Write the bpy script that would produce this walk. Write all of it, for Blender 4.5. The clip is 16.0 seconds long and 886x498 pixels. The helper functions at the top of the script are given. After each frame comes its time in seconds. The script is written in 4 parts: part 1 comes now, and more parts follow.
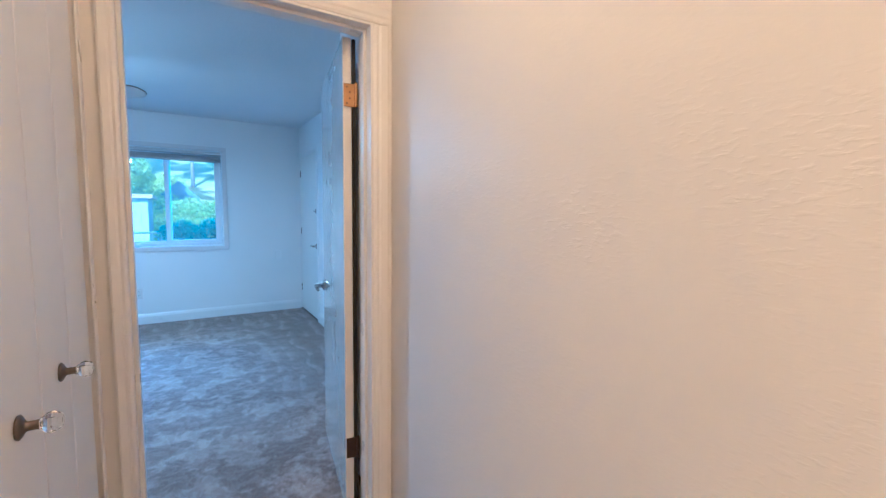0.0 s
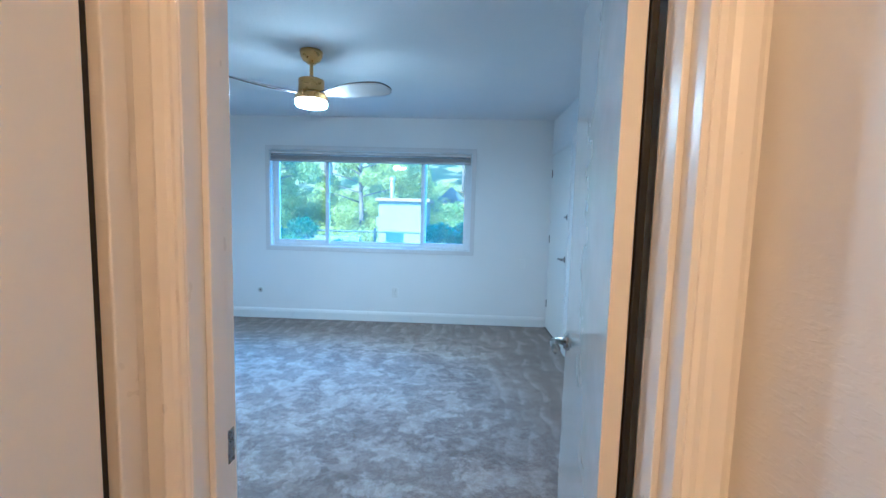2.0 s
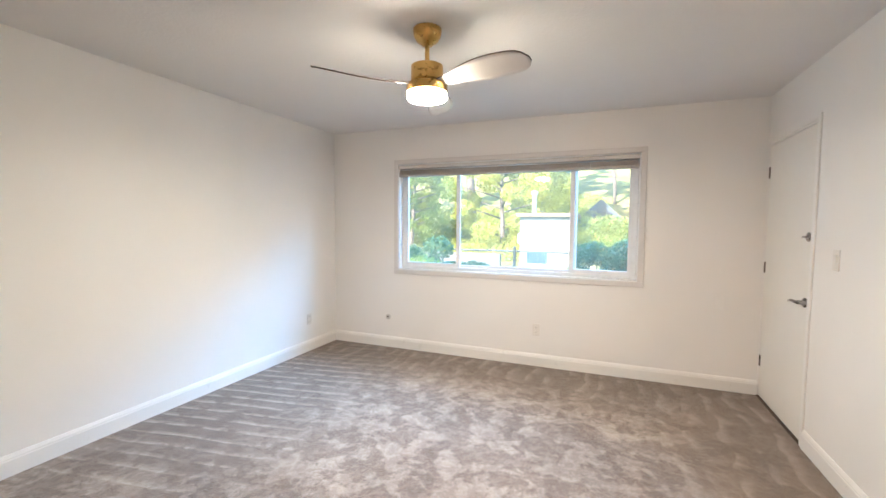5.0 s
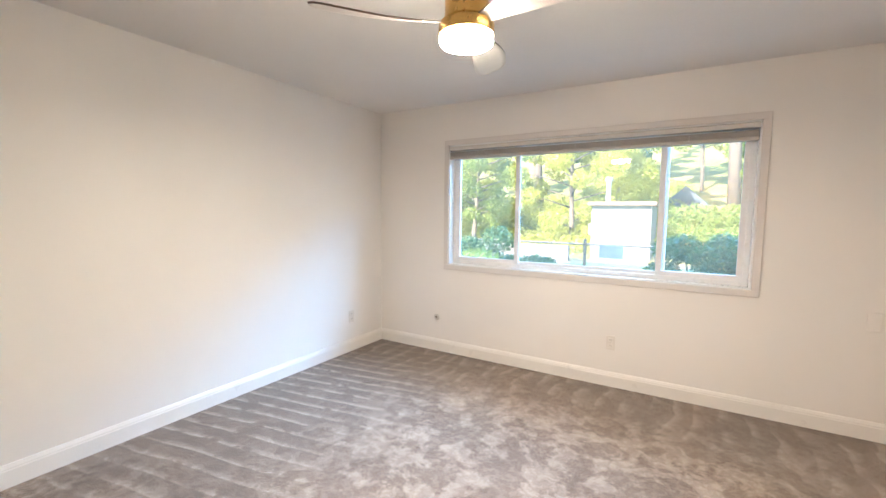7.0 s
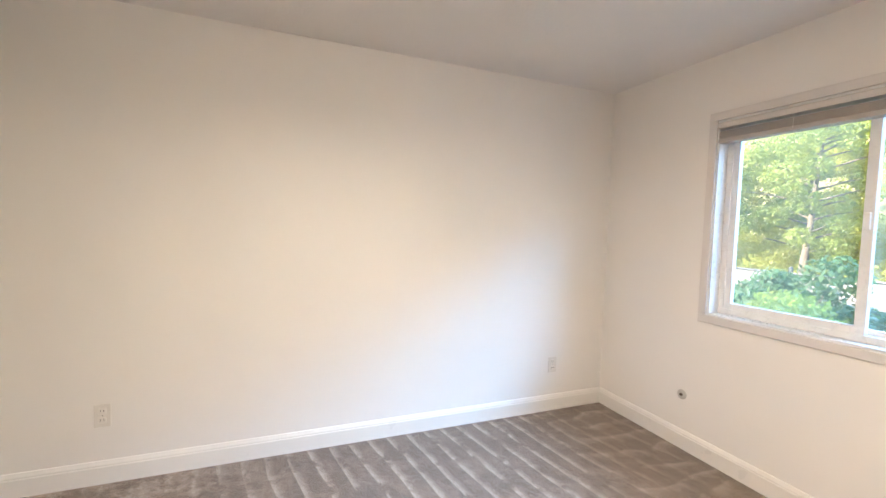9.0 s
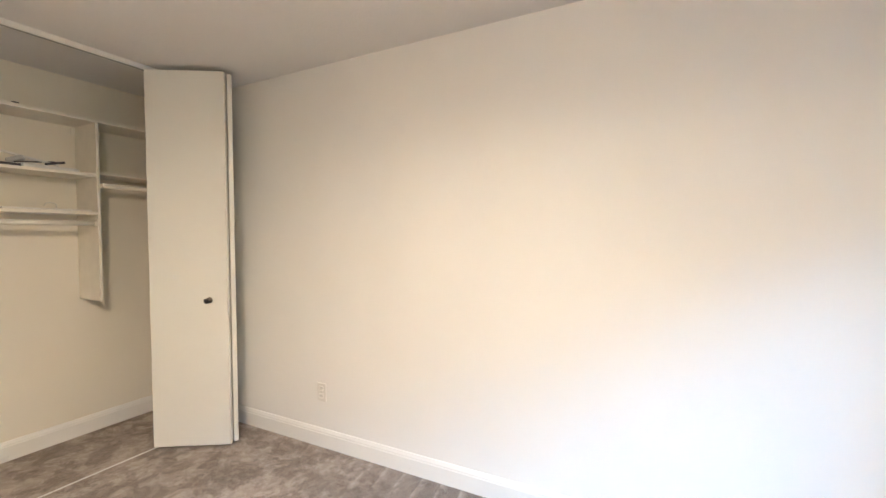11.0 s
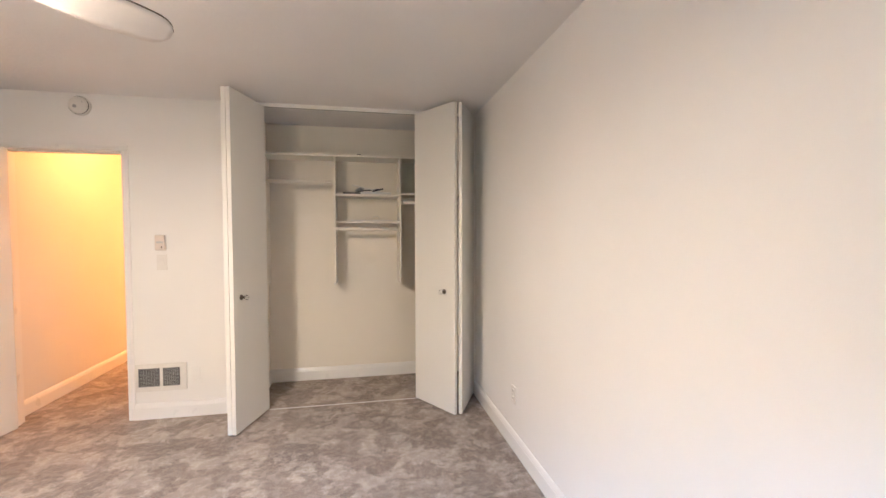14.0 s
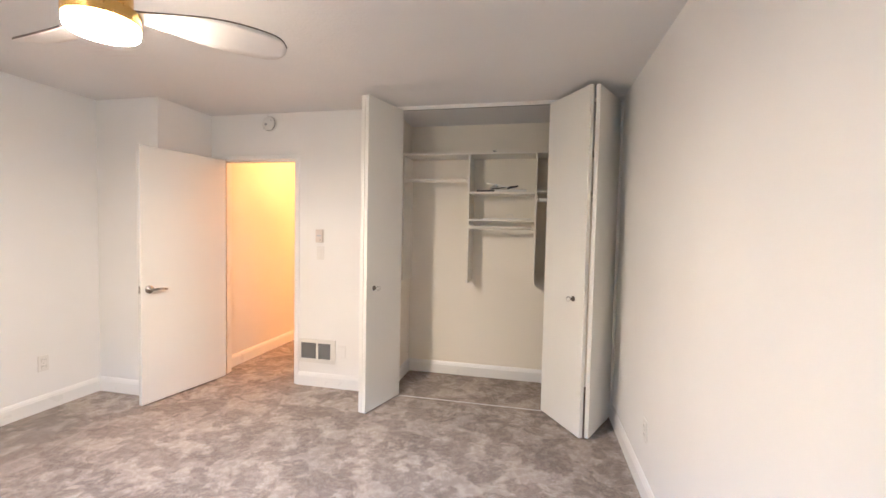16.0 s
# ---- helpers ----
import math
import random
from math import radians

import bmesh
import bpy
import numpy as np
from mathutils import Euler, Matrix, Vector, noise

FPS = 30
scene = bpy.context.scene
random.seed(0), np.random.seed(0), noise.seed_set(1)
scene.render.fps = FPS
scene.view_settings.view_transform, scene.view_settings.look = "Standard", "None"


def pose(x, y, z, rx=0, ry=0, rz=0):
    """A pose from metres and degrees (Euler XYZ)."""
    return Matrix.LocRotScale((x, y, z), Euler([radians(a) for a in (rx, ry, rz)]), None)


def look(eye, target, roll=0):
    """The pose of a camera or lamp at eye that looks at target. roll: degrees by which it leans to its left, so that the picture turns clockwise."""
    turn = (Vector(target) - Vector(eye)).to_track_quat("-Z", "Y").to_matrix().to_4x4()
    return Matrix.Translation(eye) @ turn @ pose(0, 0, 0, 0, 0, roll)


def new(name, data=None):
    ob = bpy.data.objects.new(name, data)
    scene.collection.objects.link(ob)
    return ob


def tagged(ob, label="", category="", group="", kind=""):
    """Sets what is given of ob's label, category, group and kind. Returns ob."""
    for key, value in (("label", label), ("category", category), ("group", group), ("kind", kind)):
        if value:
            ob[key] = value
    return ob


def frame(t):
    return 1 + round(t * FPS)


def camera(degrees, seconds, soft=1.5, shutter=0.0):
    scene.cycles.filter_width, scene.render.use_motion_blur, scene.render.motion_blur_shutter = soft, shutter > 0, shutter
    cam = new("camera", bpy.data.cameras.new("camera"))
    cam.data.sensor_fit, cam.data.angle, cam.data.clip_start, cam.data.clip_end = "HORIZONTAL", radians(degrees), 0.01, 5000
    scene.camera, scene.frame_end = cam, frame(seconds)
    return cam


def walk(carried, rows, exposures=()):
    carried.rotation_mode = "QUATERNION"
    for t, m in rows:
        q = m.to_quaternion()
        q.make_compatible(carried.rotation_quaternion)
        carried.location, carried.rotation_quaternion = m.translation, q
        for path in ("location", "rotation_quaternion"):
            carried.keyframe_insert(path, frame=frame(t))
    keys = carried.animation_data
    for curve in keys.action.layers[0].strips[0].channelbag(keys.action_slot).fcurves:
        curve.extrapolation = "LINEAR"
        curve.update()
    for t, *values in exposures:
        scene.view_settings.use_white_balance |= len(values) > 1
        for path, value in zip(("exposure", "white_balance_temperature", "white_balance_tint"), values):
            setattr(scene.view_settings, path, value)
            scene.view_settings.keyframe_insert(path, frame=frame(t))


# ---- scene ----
cam = camera(93.8, 16.0)
PATH = [
    (0, (2.87, -1.64, 1.335), (3.921, 0.053, 1.161), 0.7),
    (0.5, (2.977, -1.446, 1.348), (3.654, 0.428, 1.17), 1.0),
    (1, (3.099, -1.228, 1.354), (3.437, 0.735, 1.176), 1.2),
    (1.5, (3.157, -1.02, 1.361), (3.249, 0.969, 1.172), 1.2),
    (2, (3.138, -0.747, 1.363), (3.065, 1.243, 1.182), 1.5),
    (2.5, (3.102, -0.523, 1.371), (2.876, 1.456, 1.194), 1.6),
    (3, (3.101, -0.312, 1.37), (2.742, 1.649, 1.206), 1.4),
    (3.5, (3.111, -0.122, 1.371), (2.629, 1.814, 1.23), 1.2),
    (4, (3.089, -0.027, 1.391), (2.495, 1.878, 1.263), 0.9),
    (4.2, (3.083, 0.012, 1.392), (2.445, 1.904, 1.276), 0.8),
    (6.5, (2.883, 0.4, 1.413), (1.994, 2.183, 1.247), 0.5),
    (7, (2.89, 0.671, 1.404), (1.872, 2.384, 1.229), 0.6),
    (7.5, (2.845, 0.947, 1.404), (1.653, 2.545, 1.244), 0.8),
    (8, (2.716, 1.255, 1.412), (1.282, 2.641, 1.264), 1.0),
    (8.5, (2.615, 1.534, 1.406), (0.947, 2.629, 1.275), 1.2),
    (9, (2.569, 1.783, 1.382), (0.715, 2.525, 1.27), 1.7),
    (9.2, (2.515, 1.879, 1.38), (0.612, 2.485, 1.276), 1.2),
    (11.5, (1.849, 3.112, 1.377), (0.291, 1.861, 1.306), 0.1),
    (12, (1.688, 3.287, 1.384), (0.36, 1.793, 1.312), 0.2),
    (12.5, (1.534, 3.387, 1.389), (0.446, 1.71, 1.314), -0.3),
    (13, (1.344, 3.442, 1.39), (0.509, 1.626, 1.318), -0.3),
    (13.5, (1.158, 3.44, 1.406), (0.551, 1.535, 1.335), 0.0),
    (14, (0.971, 3.502, 1.416), (0.588, 1.541, 1.341), -0.1),
    (14.5, (0.831, 3.536, 1.414), (0.644, 1.546, 1.34), 0.1),
    (15, (0.737, 3.469, 1.408), (0.755, 1.47, 1.332), 0.6),
    (15.5, (0.676, 3.367, 1.409), (0.889, 1.38, 1.323), 1.0),
    (16, (0.623, 3.353, 1.417), (1.05, 1.401, 1.33), 1.2),
]
walk(cam, [(t, look(eye, target, roll)) for t, eye, target, roll in PATH],
     exposures=[(0.0, 2.20, 3110, -6), (1.0, 2.34, 3270, -7), (1.5, 2.36, 3350, -7), (2.0, 2.28, 3480, -7), (2.5, 2.30, 3950, -2), (3.0, 2.63, 4700, 4),
                (3.5, 2.75, 5280, 8), (4.0, 2.75, 5420, 7), (9.0, 2.77, 6010, 11), (11.5, 2.99, 6200, 10), (12.5, 2.94, 6300, 17), (14.0, 2.90, 5900, 15), (16.0, 3.02, 5680, 14)])

# ---- light ----
SUN_ELEVATION, SUN_AZIMUTH = 34, 200      # degrees; the azimuth runs clockwise from +y
world = bpy.data.worlds.new("sky")
scene.world = world
world.use_nodes = True
wn = world.node_tree.nodes
sky = wn.new("ShaderNodeTexSky")
sky.sky_type, sky.sun_disc = "NISHITA", False
sky.sun_elevation, sky.sun_rotation = radians(SUN_ELEVATION), radians(SUN_AZIMUTH)
wn["Background"].inputs["Strength"].default_value = 0.12
world.node_tree.links.new(sky.outputs["Color"], wn["Background"].inputs["Color"])

sun_data = bpy.data.lights.new("sun", "SUN")
sun_data.energy, sun_data.angle, sun_data.color = 3.5, radians(0.5), (1.0, 0.93, 0.82)
sun = new("sun", sun_data)
sa, se = radians(SUN_AZIMUTH), radians(SUN_ELEVATION)
to_sun = Vector((math.sin(sa) * math.cos(se), math.cos(sa) * math.cos(se), math.sin(se)))
sun.matrix_world = look(to_sun * 30, (0, 0, 0))

# added area lamp, out of view, standing in for skylight through the window
sky_fill_data = bpy.data.lights.new("window_sky_fill", "AREA")
sky_fill_data.shape, sky_fill_data.size, sky_fill_data.size_y = "RECTANGLE", 10.0, 2.0
sky_fill_data.energy, sky_fill_data.color = 460.0, (0.29, 0.61, 1.0)
window_sky_fill = new("window_sky_fill", sky_fill_data)
window_sky_fill.matrix_world = look((4.9, 9.6, 5.7), (2.05, 4.2, 1.4))

FAN_GLOW, HALL_GLOW = 98.0, 58.0

# ---- materials ----


class Mat:
    """A small builder of node materials."""

    def __init__(self, name, colour=(0.8, 0.8, 0.8), rough=0.5, metal=0.0, **more):
        self.m = bpy.data.materials.new(name)
        self.m.use_nodes = True
        self.t = self.m.node_tree
        self.b = self.t.nodes["Principled BSDF"]
        self.set("Base Color", (*colour, 1))
        self.set("Roughness", rough)
        self.set("Metallic", metal)
        for key, value in more.items():
            self.set(key.replace("_", " "), value)

    def set(self, key, value):
        self.b.inputs[key].default_value = value

    def node(self, kind, links=None, **values):
        n = self.t.nodes.new(kind)
        for key, value in values.items():
            n.inputs[key.replace("_", " ")].default_value = value
        for key, out in (links or {}).items():
            self.t.links.new(out, n.inputs[key])
        return n

    def coord(self, kind="Object"):
        return self.t.nodes.new("ShaderNodeTexCoord").outputs[kind]

    def noise(self, scale, detail=3.0, rough=0.5, vec=None, distort=0.0):
        return self.node("ShaderNodeTexNoise", {"Vector": vec or self.coord()}, Scale=scale, Detail=detail, Roughness=rough,
                         Distortion=distort).outputs["Fac"]

    def ramp(self, fac, *stops):
        n = self.node("ShaderNodeValToRGB", {"Fac": fac})
        e = n.color_ramp.elements
        while len(e) < len(stops):
            e.new(0.5)
        for one, (at, c) in zip(e, stops):
            one.position = at
            one.color = (*c, 1) if len(c) == 3 else c
        return n.outputs["Color"]

    def grey(self, fac, a, b, lo=0.0, hi=1.0):
        n = self.node("ShaderNodeMapRange", {"Value": fac})
        n.inputs["From Min"].default_value, n.inputs["From Max"].default_value = a, b
        n.inputs["To Min"].default_value, n.inputs["To Max"].default_value = lo, hi
        return n.outputs["Result"]

    def math(self, op, a, b=0.5):
        n = self.t.nodes.new("ShaderNodeMath")
        n.operation = op
        for k, v in enumerate((a, b)):
            if isinstance(v, (int, float)):
                n.inputs[k].default_value = v
            else:
                self.t.links.new(v, n.inputs[k])
        return n.outputs[0]

    def mix(self, fac, a, b, blend="MIX"):
        n = self.t.nodes.new("ShaderNodeMix")
        n.data_type, n.blend_type = "RGBA", blend
        for k, v in ((0, fac), (6, a), (7, b)):
            if isinstance(v, (int, float)):
                n.inputs[k].default_value = v
            elif isinstance(v, tuple):
                n.inputs[k].default_value = (*v, 1)
            else:
                self.t.links.new(v, n.inputs[k])
        return n.outputs[2]

    def base(self, out):
        self.t.links.new(out, self.b.inputs["Base Color"])

    def roughness(self, out):
        self.t.links.new(out, self.b.inputs["Roughness"])

    def bump(self, out, strength, distance=0.002):
        n = self.node("ShaderNodeBump", {"Height": out}, Strength=strength, Distance=distance)
        self.t.links.new(n.outputs["Normal"], self.b.inputs["Normal"])


def painted(name, colour, rough, grain=260.0, bump=0.15, patch=0.03, distance=0.0015):
    """Rolled wall paint: fine stipple and a slight unevenness of tone."""
    m = Mat(name, colour, rough)
    big = m.noise(1.3, 2.0)
    lo = tuple(c * (1 - patch) for c in colour)
    m.base(m.mix(m.grey(big, 0.35, 0.65), lo, colour))
    m.roughness(m.grey(m.noise(9.0), 0.3, 0.7, rough - 0.05, rough + 0.05))
    m.bump(m.math("ADD", m.noise(grain, 2.0), m.math("MULTIPLY", m.noise(grain / 6), 0.7)), bump, distance)
    return m.m


def plain(name, colour, rough=0.4, metal=0.0, grain=120.0, bump=0.03, vary=0.06, **more):
    m = Mat(name, colour, rough, metal, **more)
    lo = tuple(c * (1 - vary) for c in colour)
    m.base(m.mix(m.grey(m.noise(14.0), 0.3, 0.7), lo, colour))
    m.roughness(m.grey(m.noise(40.0), 0.3, 0.7, rough * 0.85, rough * 1.15))
    m.bump(m.noise(grain), bump, 0.001)
    return m.m


WALL = painted("wall_paint", (0.83, 0.81, 0.785), 0.55)


def trowelled(name, colour, rough):
    """Hand-trowelled plaster under paint: short level ridges over a soft stipple."""
    m = Mat(name, colour, rough)
    lo = tuple(c * 0.96 for c in colour)
    m.base(m.mix(m.grey(m.noise(1.3, 2.0), 0.35, 0.65), lo, colour))
    m.roughness(m.grey(m.noise(9.0), 0.3, 0.7, rough - 0.05, rough + 0.05))
    stretch = m.node("ShaderNodeMapping", {"Vector": m.coord()})
    stretch.inputs["Scale"].default_value = (0.36, 0.36, 1.0)
    ridge = m.grey(m.noise(120.0, 2.0, 0.5, stretch.outputs["Vector"], 0.3), 0.50, 0.68)
    patch = m.grey(m.noise(3.0, 2.0), 0.36, 0.66, 0.2, 0.9)
    m.bump(m.math("ADD", m.math("MULTIPLY", ridge, patch), m.math("MULTIPLY", m.noise(160.0), 0.2)), 0.22, 0.0020)
    return m.m


HALL_WALL = trowelled("hall_wall_paint", (0.80, 0.775, 0.74), 0.48)
CEILING = painted("ceiling_paint", (0.77, 0.755, 0.745), 0.8, grain=60.0, bump=0.4, distance=0.004)
TRIM = painted("trim_paint", (0.82, 0.80, 0.77), 0.32, grain=90.0, bump=0.05, patch=0.02)
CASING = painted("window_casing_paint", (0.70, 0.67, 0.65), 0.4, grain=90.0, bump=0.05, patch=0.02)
DOOR_GLOSS = painted("door_gloss_paint", (0.80, 0.785, 0.75), 0.20, grain=40.0, bump=0.02, patch=0.02)
DOOR_GLOSS.node_tree.nodes["Principled BSDF"].inputs["Coat Weight"].default_value = 1.0
DOOR_GLOSS.node_tree.nodes["Principled BSDF"].inputs["Coat Roughness"].default_value = 0.13
DOOR_SATIN = painted("door_satin_paint", (0.80, 0.78, 0.73), 0.4, grain=70.0, bump=0.06, patch=0.02)
HALL_DOOR = painted("hall_door_paint", (0.80, 0.78, 0.74), 0.4, grain=50.0, bump=0.10, patch=0.03)
MELAMINE = plain("almond_melamine", (0.84, 0.79, 0.70), 0.4)
CREAM = painted("cream_closet_paint", (0.84, 0.78, 0.68), 0.5)
VINYL = plain("white_vinyl", (0.82, 0.83, 0.84), 0.3)
PLATE = plain("plate_plastic", (0.77, 0.74, 0.70), 0.35)
PLATE_GREY = plain("plate_grey", (0.58, 0.56, 0.53), 0.4)
PLATE_TAN = plain("aged_tan_plastic", (0.72, 0.63, 0.56), 0.45)
SLOT = plain("slot_dark", (0.03, 0.03, 0.03), 0.6)
NICKEL = plain("satin_nickel", (0.36, 0.34, 0.32), 0.28, 1.0)
BRASS_OLD = plain("aged_brass", (0.45, 0.27, 0.08), 0.35, 1.0, vary=0.35)
BRONZE = plain("dark_bronze", (0.10, 0.065, 0.045), 0.4, 0.8)
PEWTER = plain("antique_pewter", (0.16, 0.13, 0.11), 0.38, 0.9)
GOLD = plain("brushed_gold", (0.62, 0.40, 0.13), 0.3, 1.0)
BLADE = plain("fan_blade_white", (0.74, 0.70, 0.67), 0.45)
BLADE_EDGE = plain("fan_blade_edge", (0.16, 0.12, 0.10), 0.5)
BLIND = plain("blind_headrail", (0.64, 0.61, 0.58), 0.5)
BLIND_RAIL = plain("blind_rail_taupe", (0.47, 0.435, 0.41), 0.5)
# for the fan coupler and for strips that imitate shade in door gaps
BLACK = plain("black_coupler_gap_shade", (0.02, 0.02, 0.02), 0.6)
GRILLE = plain("grille_metal", (0.36, 0.36, 0.36), 0.5)
DUCT = plain("duct_shade_dark", (0.05, 0.05, 0.055), 0.7)
PAPER = plain("paper_white", (0.75, 0.74, 0.72), 0.7)
PAPER_DARK = plain("paper_dark", (0.05, 0.05, 0.06), 0.5)


def crystal():
    m = Mat("crystal", (1, 1, 1), 0.02, IOR=1.5)
    m.set("Transmission Weight", 1.0)
    return m.m


def pane_glass():
    m = Mat("window_glass")
    t = m.t
    clear = t.nodes.new("ShaderNodeBsdfTransparent")
    gloss = t.nodes.new("ShaderNodeBsdfGlossy")
    gloss.inputs["Roughness"].default_value = 0.01
    fres = t.nodes.new("ShaderNodeFresnel")
    mix = t.nodes.new("ShaderNodeMixShader")
    t.links.new(fres.outputs[0], mix.inputs[0])
    t.links.new(clear.outputs[0], mix.inputs[1])
    t.links.new(gloss.outputs[0], mix.inputs[2])
    glare_haze = t.nodes.new("ShaderNodeBsdfTranslucent")          # pale yellow haze mixed in to imitate glare over the view
    glare_haze.inputs["Color"].default_value = (1.0, 0.92, 0.66, 1)
    haze_mix = t.nodes.new("ShaderNodeMixShader")
    t.links.new(m.grey(m.noise(2.5, 3.0), 0.3, 0.7, 0.034, 0.056), haze_mix.inputs[0])
    t.links.new(mix.outputs[0], haze_mix.inputs[1])
    t.links.new(glare_haze.outputs[0], haze_mix.inputs[2])
    t.links.new(haze_mix.outputs[0], t.nodes["Material Output"].inputs["Surface"])
    return m.m


def glow(name, colour, strength):
    m = Mat(name, (0.9, 0.9, 0.9), 0.4)
    m.set("Emission Color", (*colour, 1))
    m.set("Emission Strength", strength)
    return m.m


def carpet_material():
    """Cut-pile carpet: taupe, with brushed lighter and darker patches, sweeper strokes beside the walls and a tufted pile."""
    m = Mat("carpet", (0.3, 0.24, 0.2), 0.95)
    m.set("Sheen Weight", 0.25)
    m.set("Sheen Roughness", 0.6)
    co = m.coord()
    xyz = m.node("ShaderNodeSeparateXYZ", {"Vector": co}).outputs
    # brushed blotches, drawn out in the direction of the strokes
    warp = m.noise(2.2, 3.0, 0.6, co, 0.6)
    blotch = m.grey(m.noise(5.0, 6.0, 0.66, co, 0.25), 0.482, 0.535)
    broad = m.grey(warp, 0.36, 0.66)
    fleck = m.grey(m.noise(19.0, 5.0, 0.75, co, 0.3), 0.49, 0.54)
    # long strokes that run away from the left wall, one beside the other
    wob = m.math("MULTIPLY", m.math("SUBTRACT", m.noise(1.6, 2.0), 0.5), 0.5)
    ys = m.math("ADD", m.math("ADD", xyz[1], m.math("MULTIPLY", xyz[0], -0.18)), m.math("MULTIPLY", wob, 0.12))
    saw = m.math("FRACT", m.math("MULTIPLY", ys, 8.2), 0)
    edge = m.math("MULTIPLY", m.grey(saw, 0.0, 0.05), m.grey(saw, 0.42, 0.08))
    stroke = m.math("MULTIPLY", edge, m.grey(m.noise(6.5, 4.0, 0.62), 0.40, 0.50))
    near_left = m.grey(m.math("ADD", xyz[0], m.math("MULTIPLY", m.noise(3.0), 0.7)), 1.75, 1.05)
    in_room = m.math("MULTIPLY", m.grey(xyz[1], 1.1, 1.9), near_left)
    # strokes along the window wall and beside the outer door
    xs = m.math("ADD", xyz[0], m.math("MULTIPLY", wob, 0.7))
    saw2 = m.math("FRACT", m.math("MULTIPLY", xs, 6.4), 0)
    edge2 = m.math("MULTIPLY", m.math("MULTIPLY", m.grey(saw2, 0.0, 0.06), m.grey(saw2, 0.5, 0.15)), m.grey(m.noise(5.0, 4.0), 0.38, 0.52))
    near_window = m.grey(m.math("ADD", xyz[1], m.math("MULTIPLY", m.noise(4.0), 0.5)), 3.55, 4.1)
    near_door = m.math("MULTIPLY", m.grey(xyz[0], 3.2, 3.75), m.grey(xyz[1], 0.8, 1.6))
    side = m.math("MAXIMUM", near_window, near_door)
    a = m.math("ADD", m.math("ADD", m.math("MULTIPLY", blotch, 0.42), m.math("MULTIPLY", broad, 0.30)), m.math("MULTIPLY", fleck, 0.28))
    a = m.mix(in_room, a, m.math("ADD", m.math("MULTIPLY", stroke, 0.75), m.math("MULTIPLY", m.math("ADD", blotch, fleck), 0.13)))
    a = m.mix(m.math("MULTIPLY", side, 0.65), a, m.math("MULTIPLY", edge2, 0.55))
    tone = m.ramp(a, (0.0, (0.155, 0.104, 0.068)), (0.5, (0.330, 0.246, 0.184)), (1.0, (0.56, 0.455, 0.365)))
    tuft = m.noise(210.0, 2.0, 0.7)
    clump = m.noise(38.0, 3.0, 0.7)
    tone = m.mix(m.grey(tuft, 0.25, 0.75, 0.0, 0.38), tone, (0.09, 0.07, 0.055))
    tone = m.mix(m.grey(clump, 0.5, 0.8, 0.0, 0.25), tone, (0.13, 0.10, 0.08))
    m.base(tone)
    m.bump(m.math("ADD", tuft, m.math("MULTIPLY", clump, 1.5)), 0.9, 0.006)
    return m.m


CARPET = carpet_material()
CRYSTAL, GLASS = crystal(), pane_glass()
LENS = glow("fan_lens", (1.0, 0.82, 0.61), FAN_GLOW)
LENS_RIM = glow("fan_lens_rim", (1.0, 0.80, 0.56), FAN_GLOW * 0.36)
HALL_LENS = glow("hall_lamp_lens", (1.0, 0.385, 0.092), HALL_GLOW)


def leafy(name, dark, light, through_colour):
    m = Mat(name, light, 0.55)
    r = m.t.nodes.new("ShaderNodeNewGeometry").outputs["Random Per Island"]
    n = m.noise(0.9, 2.0)
    c = m.mix(m.math("ADD", m.math("MULTIPLY", r, 0.6), m.math("MULTIPLY", n, 0.4)), dark, light)
    m.base(c)
    t = m.t
    tr = t.nodes.new("ShaderNodeBsdfTranslucent")
    tr.inputs["Color"].default_value = (*through_colour, 1)
    mix = t.nodes.new("ShaderNodeMixShader")
    mix.inputs[0].default_value = 0.5
    t.links.new(m.b.outputs[0], mix.inputs[1])
    t.links.new(tr.outputs[0], mix.inputs[2])
    t.links.new(mix.outputs[0], t.nodes["Material Output"].inputs["Surface"])
    return m.m


LEAF_YELLOW = leafy("leaf_yellow_green", (0.28, 0.30, 0.05), (0.46, 0.44, 0.09), (0.66, 0.62, 0.11))
LEAF_GREEN = leafy("leaf_mid_green", (0.16, 0.20, 0.045), (0.31, 0.35, 0.075), (0.44, 0.48, 0.085))
LEAF_DARK = leafy("leaf_dark_green", (0.035, 0.075, 0.035), (0.10, 0.18, 0.07), (0.08, 0.16, 0.05))
NEEDLE = leafy("conifer_needles", (0.07, 0.11, 0.07), (0.15, 0.21, 0.12), (0.16, 0.22, 0.09))


def rough_ground(name, a, b, c, scale):
    m = Mat(name, a, 0.95)
    m.base(m.mix(m.grey(m.noise(scale * 9, 4.0), 0.35, 0.65), m.mix(m.grey(m.noise(scale, 3.0), 0.35, 0.65), a, b), c))
    m.bump(m.noise(scale * 30, 4.0), 0.5, 0.03)
    return m.m


GRASS = rough_ground("dry_grass", (0.15, 0.17, 0.035), (0.34, 0.25, 0.10), (0.24, 0.22, 0.055), 0.35)
CONCRETE = rough_ground("concrete", (0.17, 0.148, 0.125), (0.21, 0.182, 0.155), (0.14, 0.122, 0.105), 0.8)
BARK = rough_ground("bark", (0.17, 0.12, 0.085), (0.25, 0.18, 0.13), (0.11, 0.08, 0.06), 3.0)
STUCCO = rough_ground("white_stucco", (0.27, 0.245, 0.215), (0.30, 0.275, 0.245), (0.235, 0.215, 0.19), 2.0)
SHINGLE = rough_ground("grey_shingle", (0.13, 0.13, 0.14), (0.18, 0.17, 0.17), (0.10, 0.10, 0.11), 2.0)
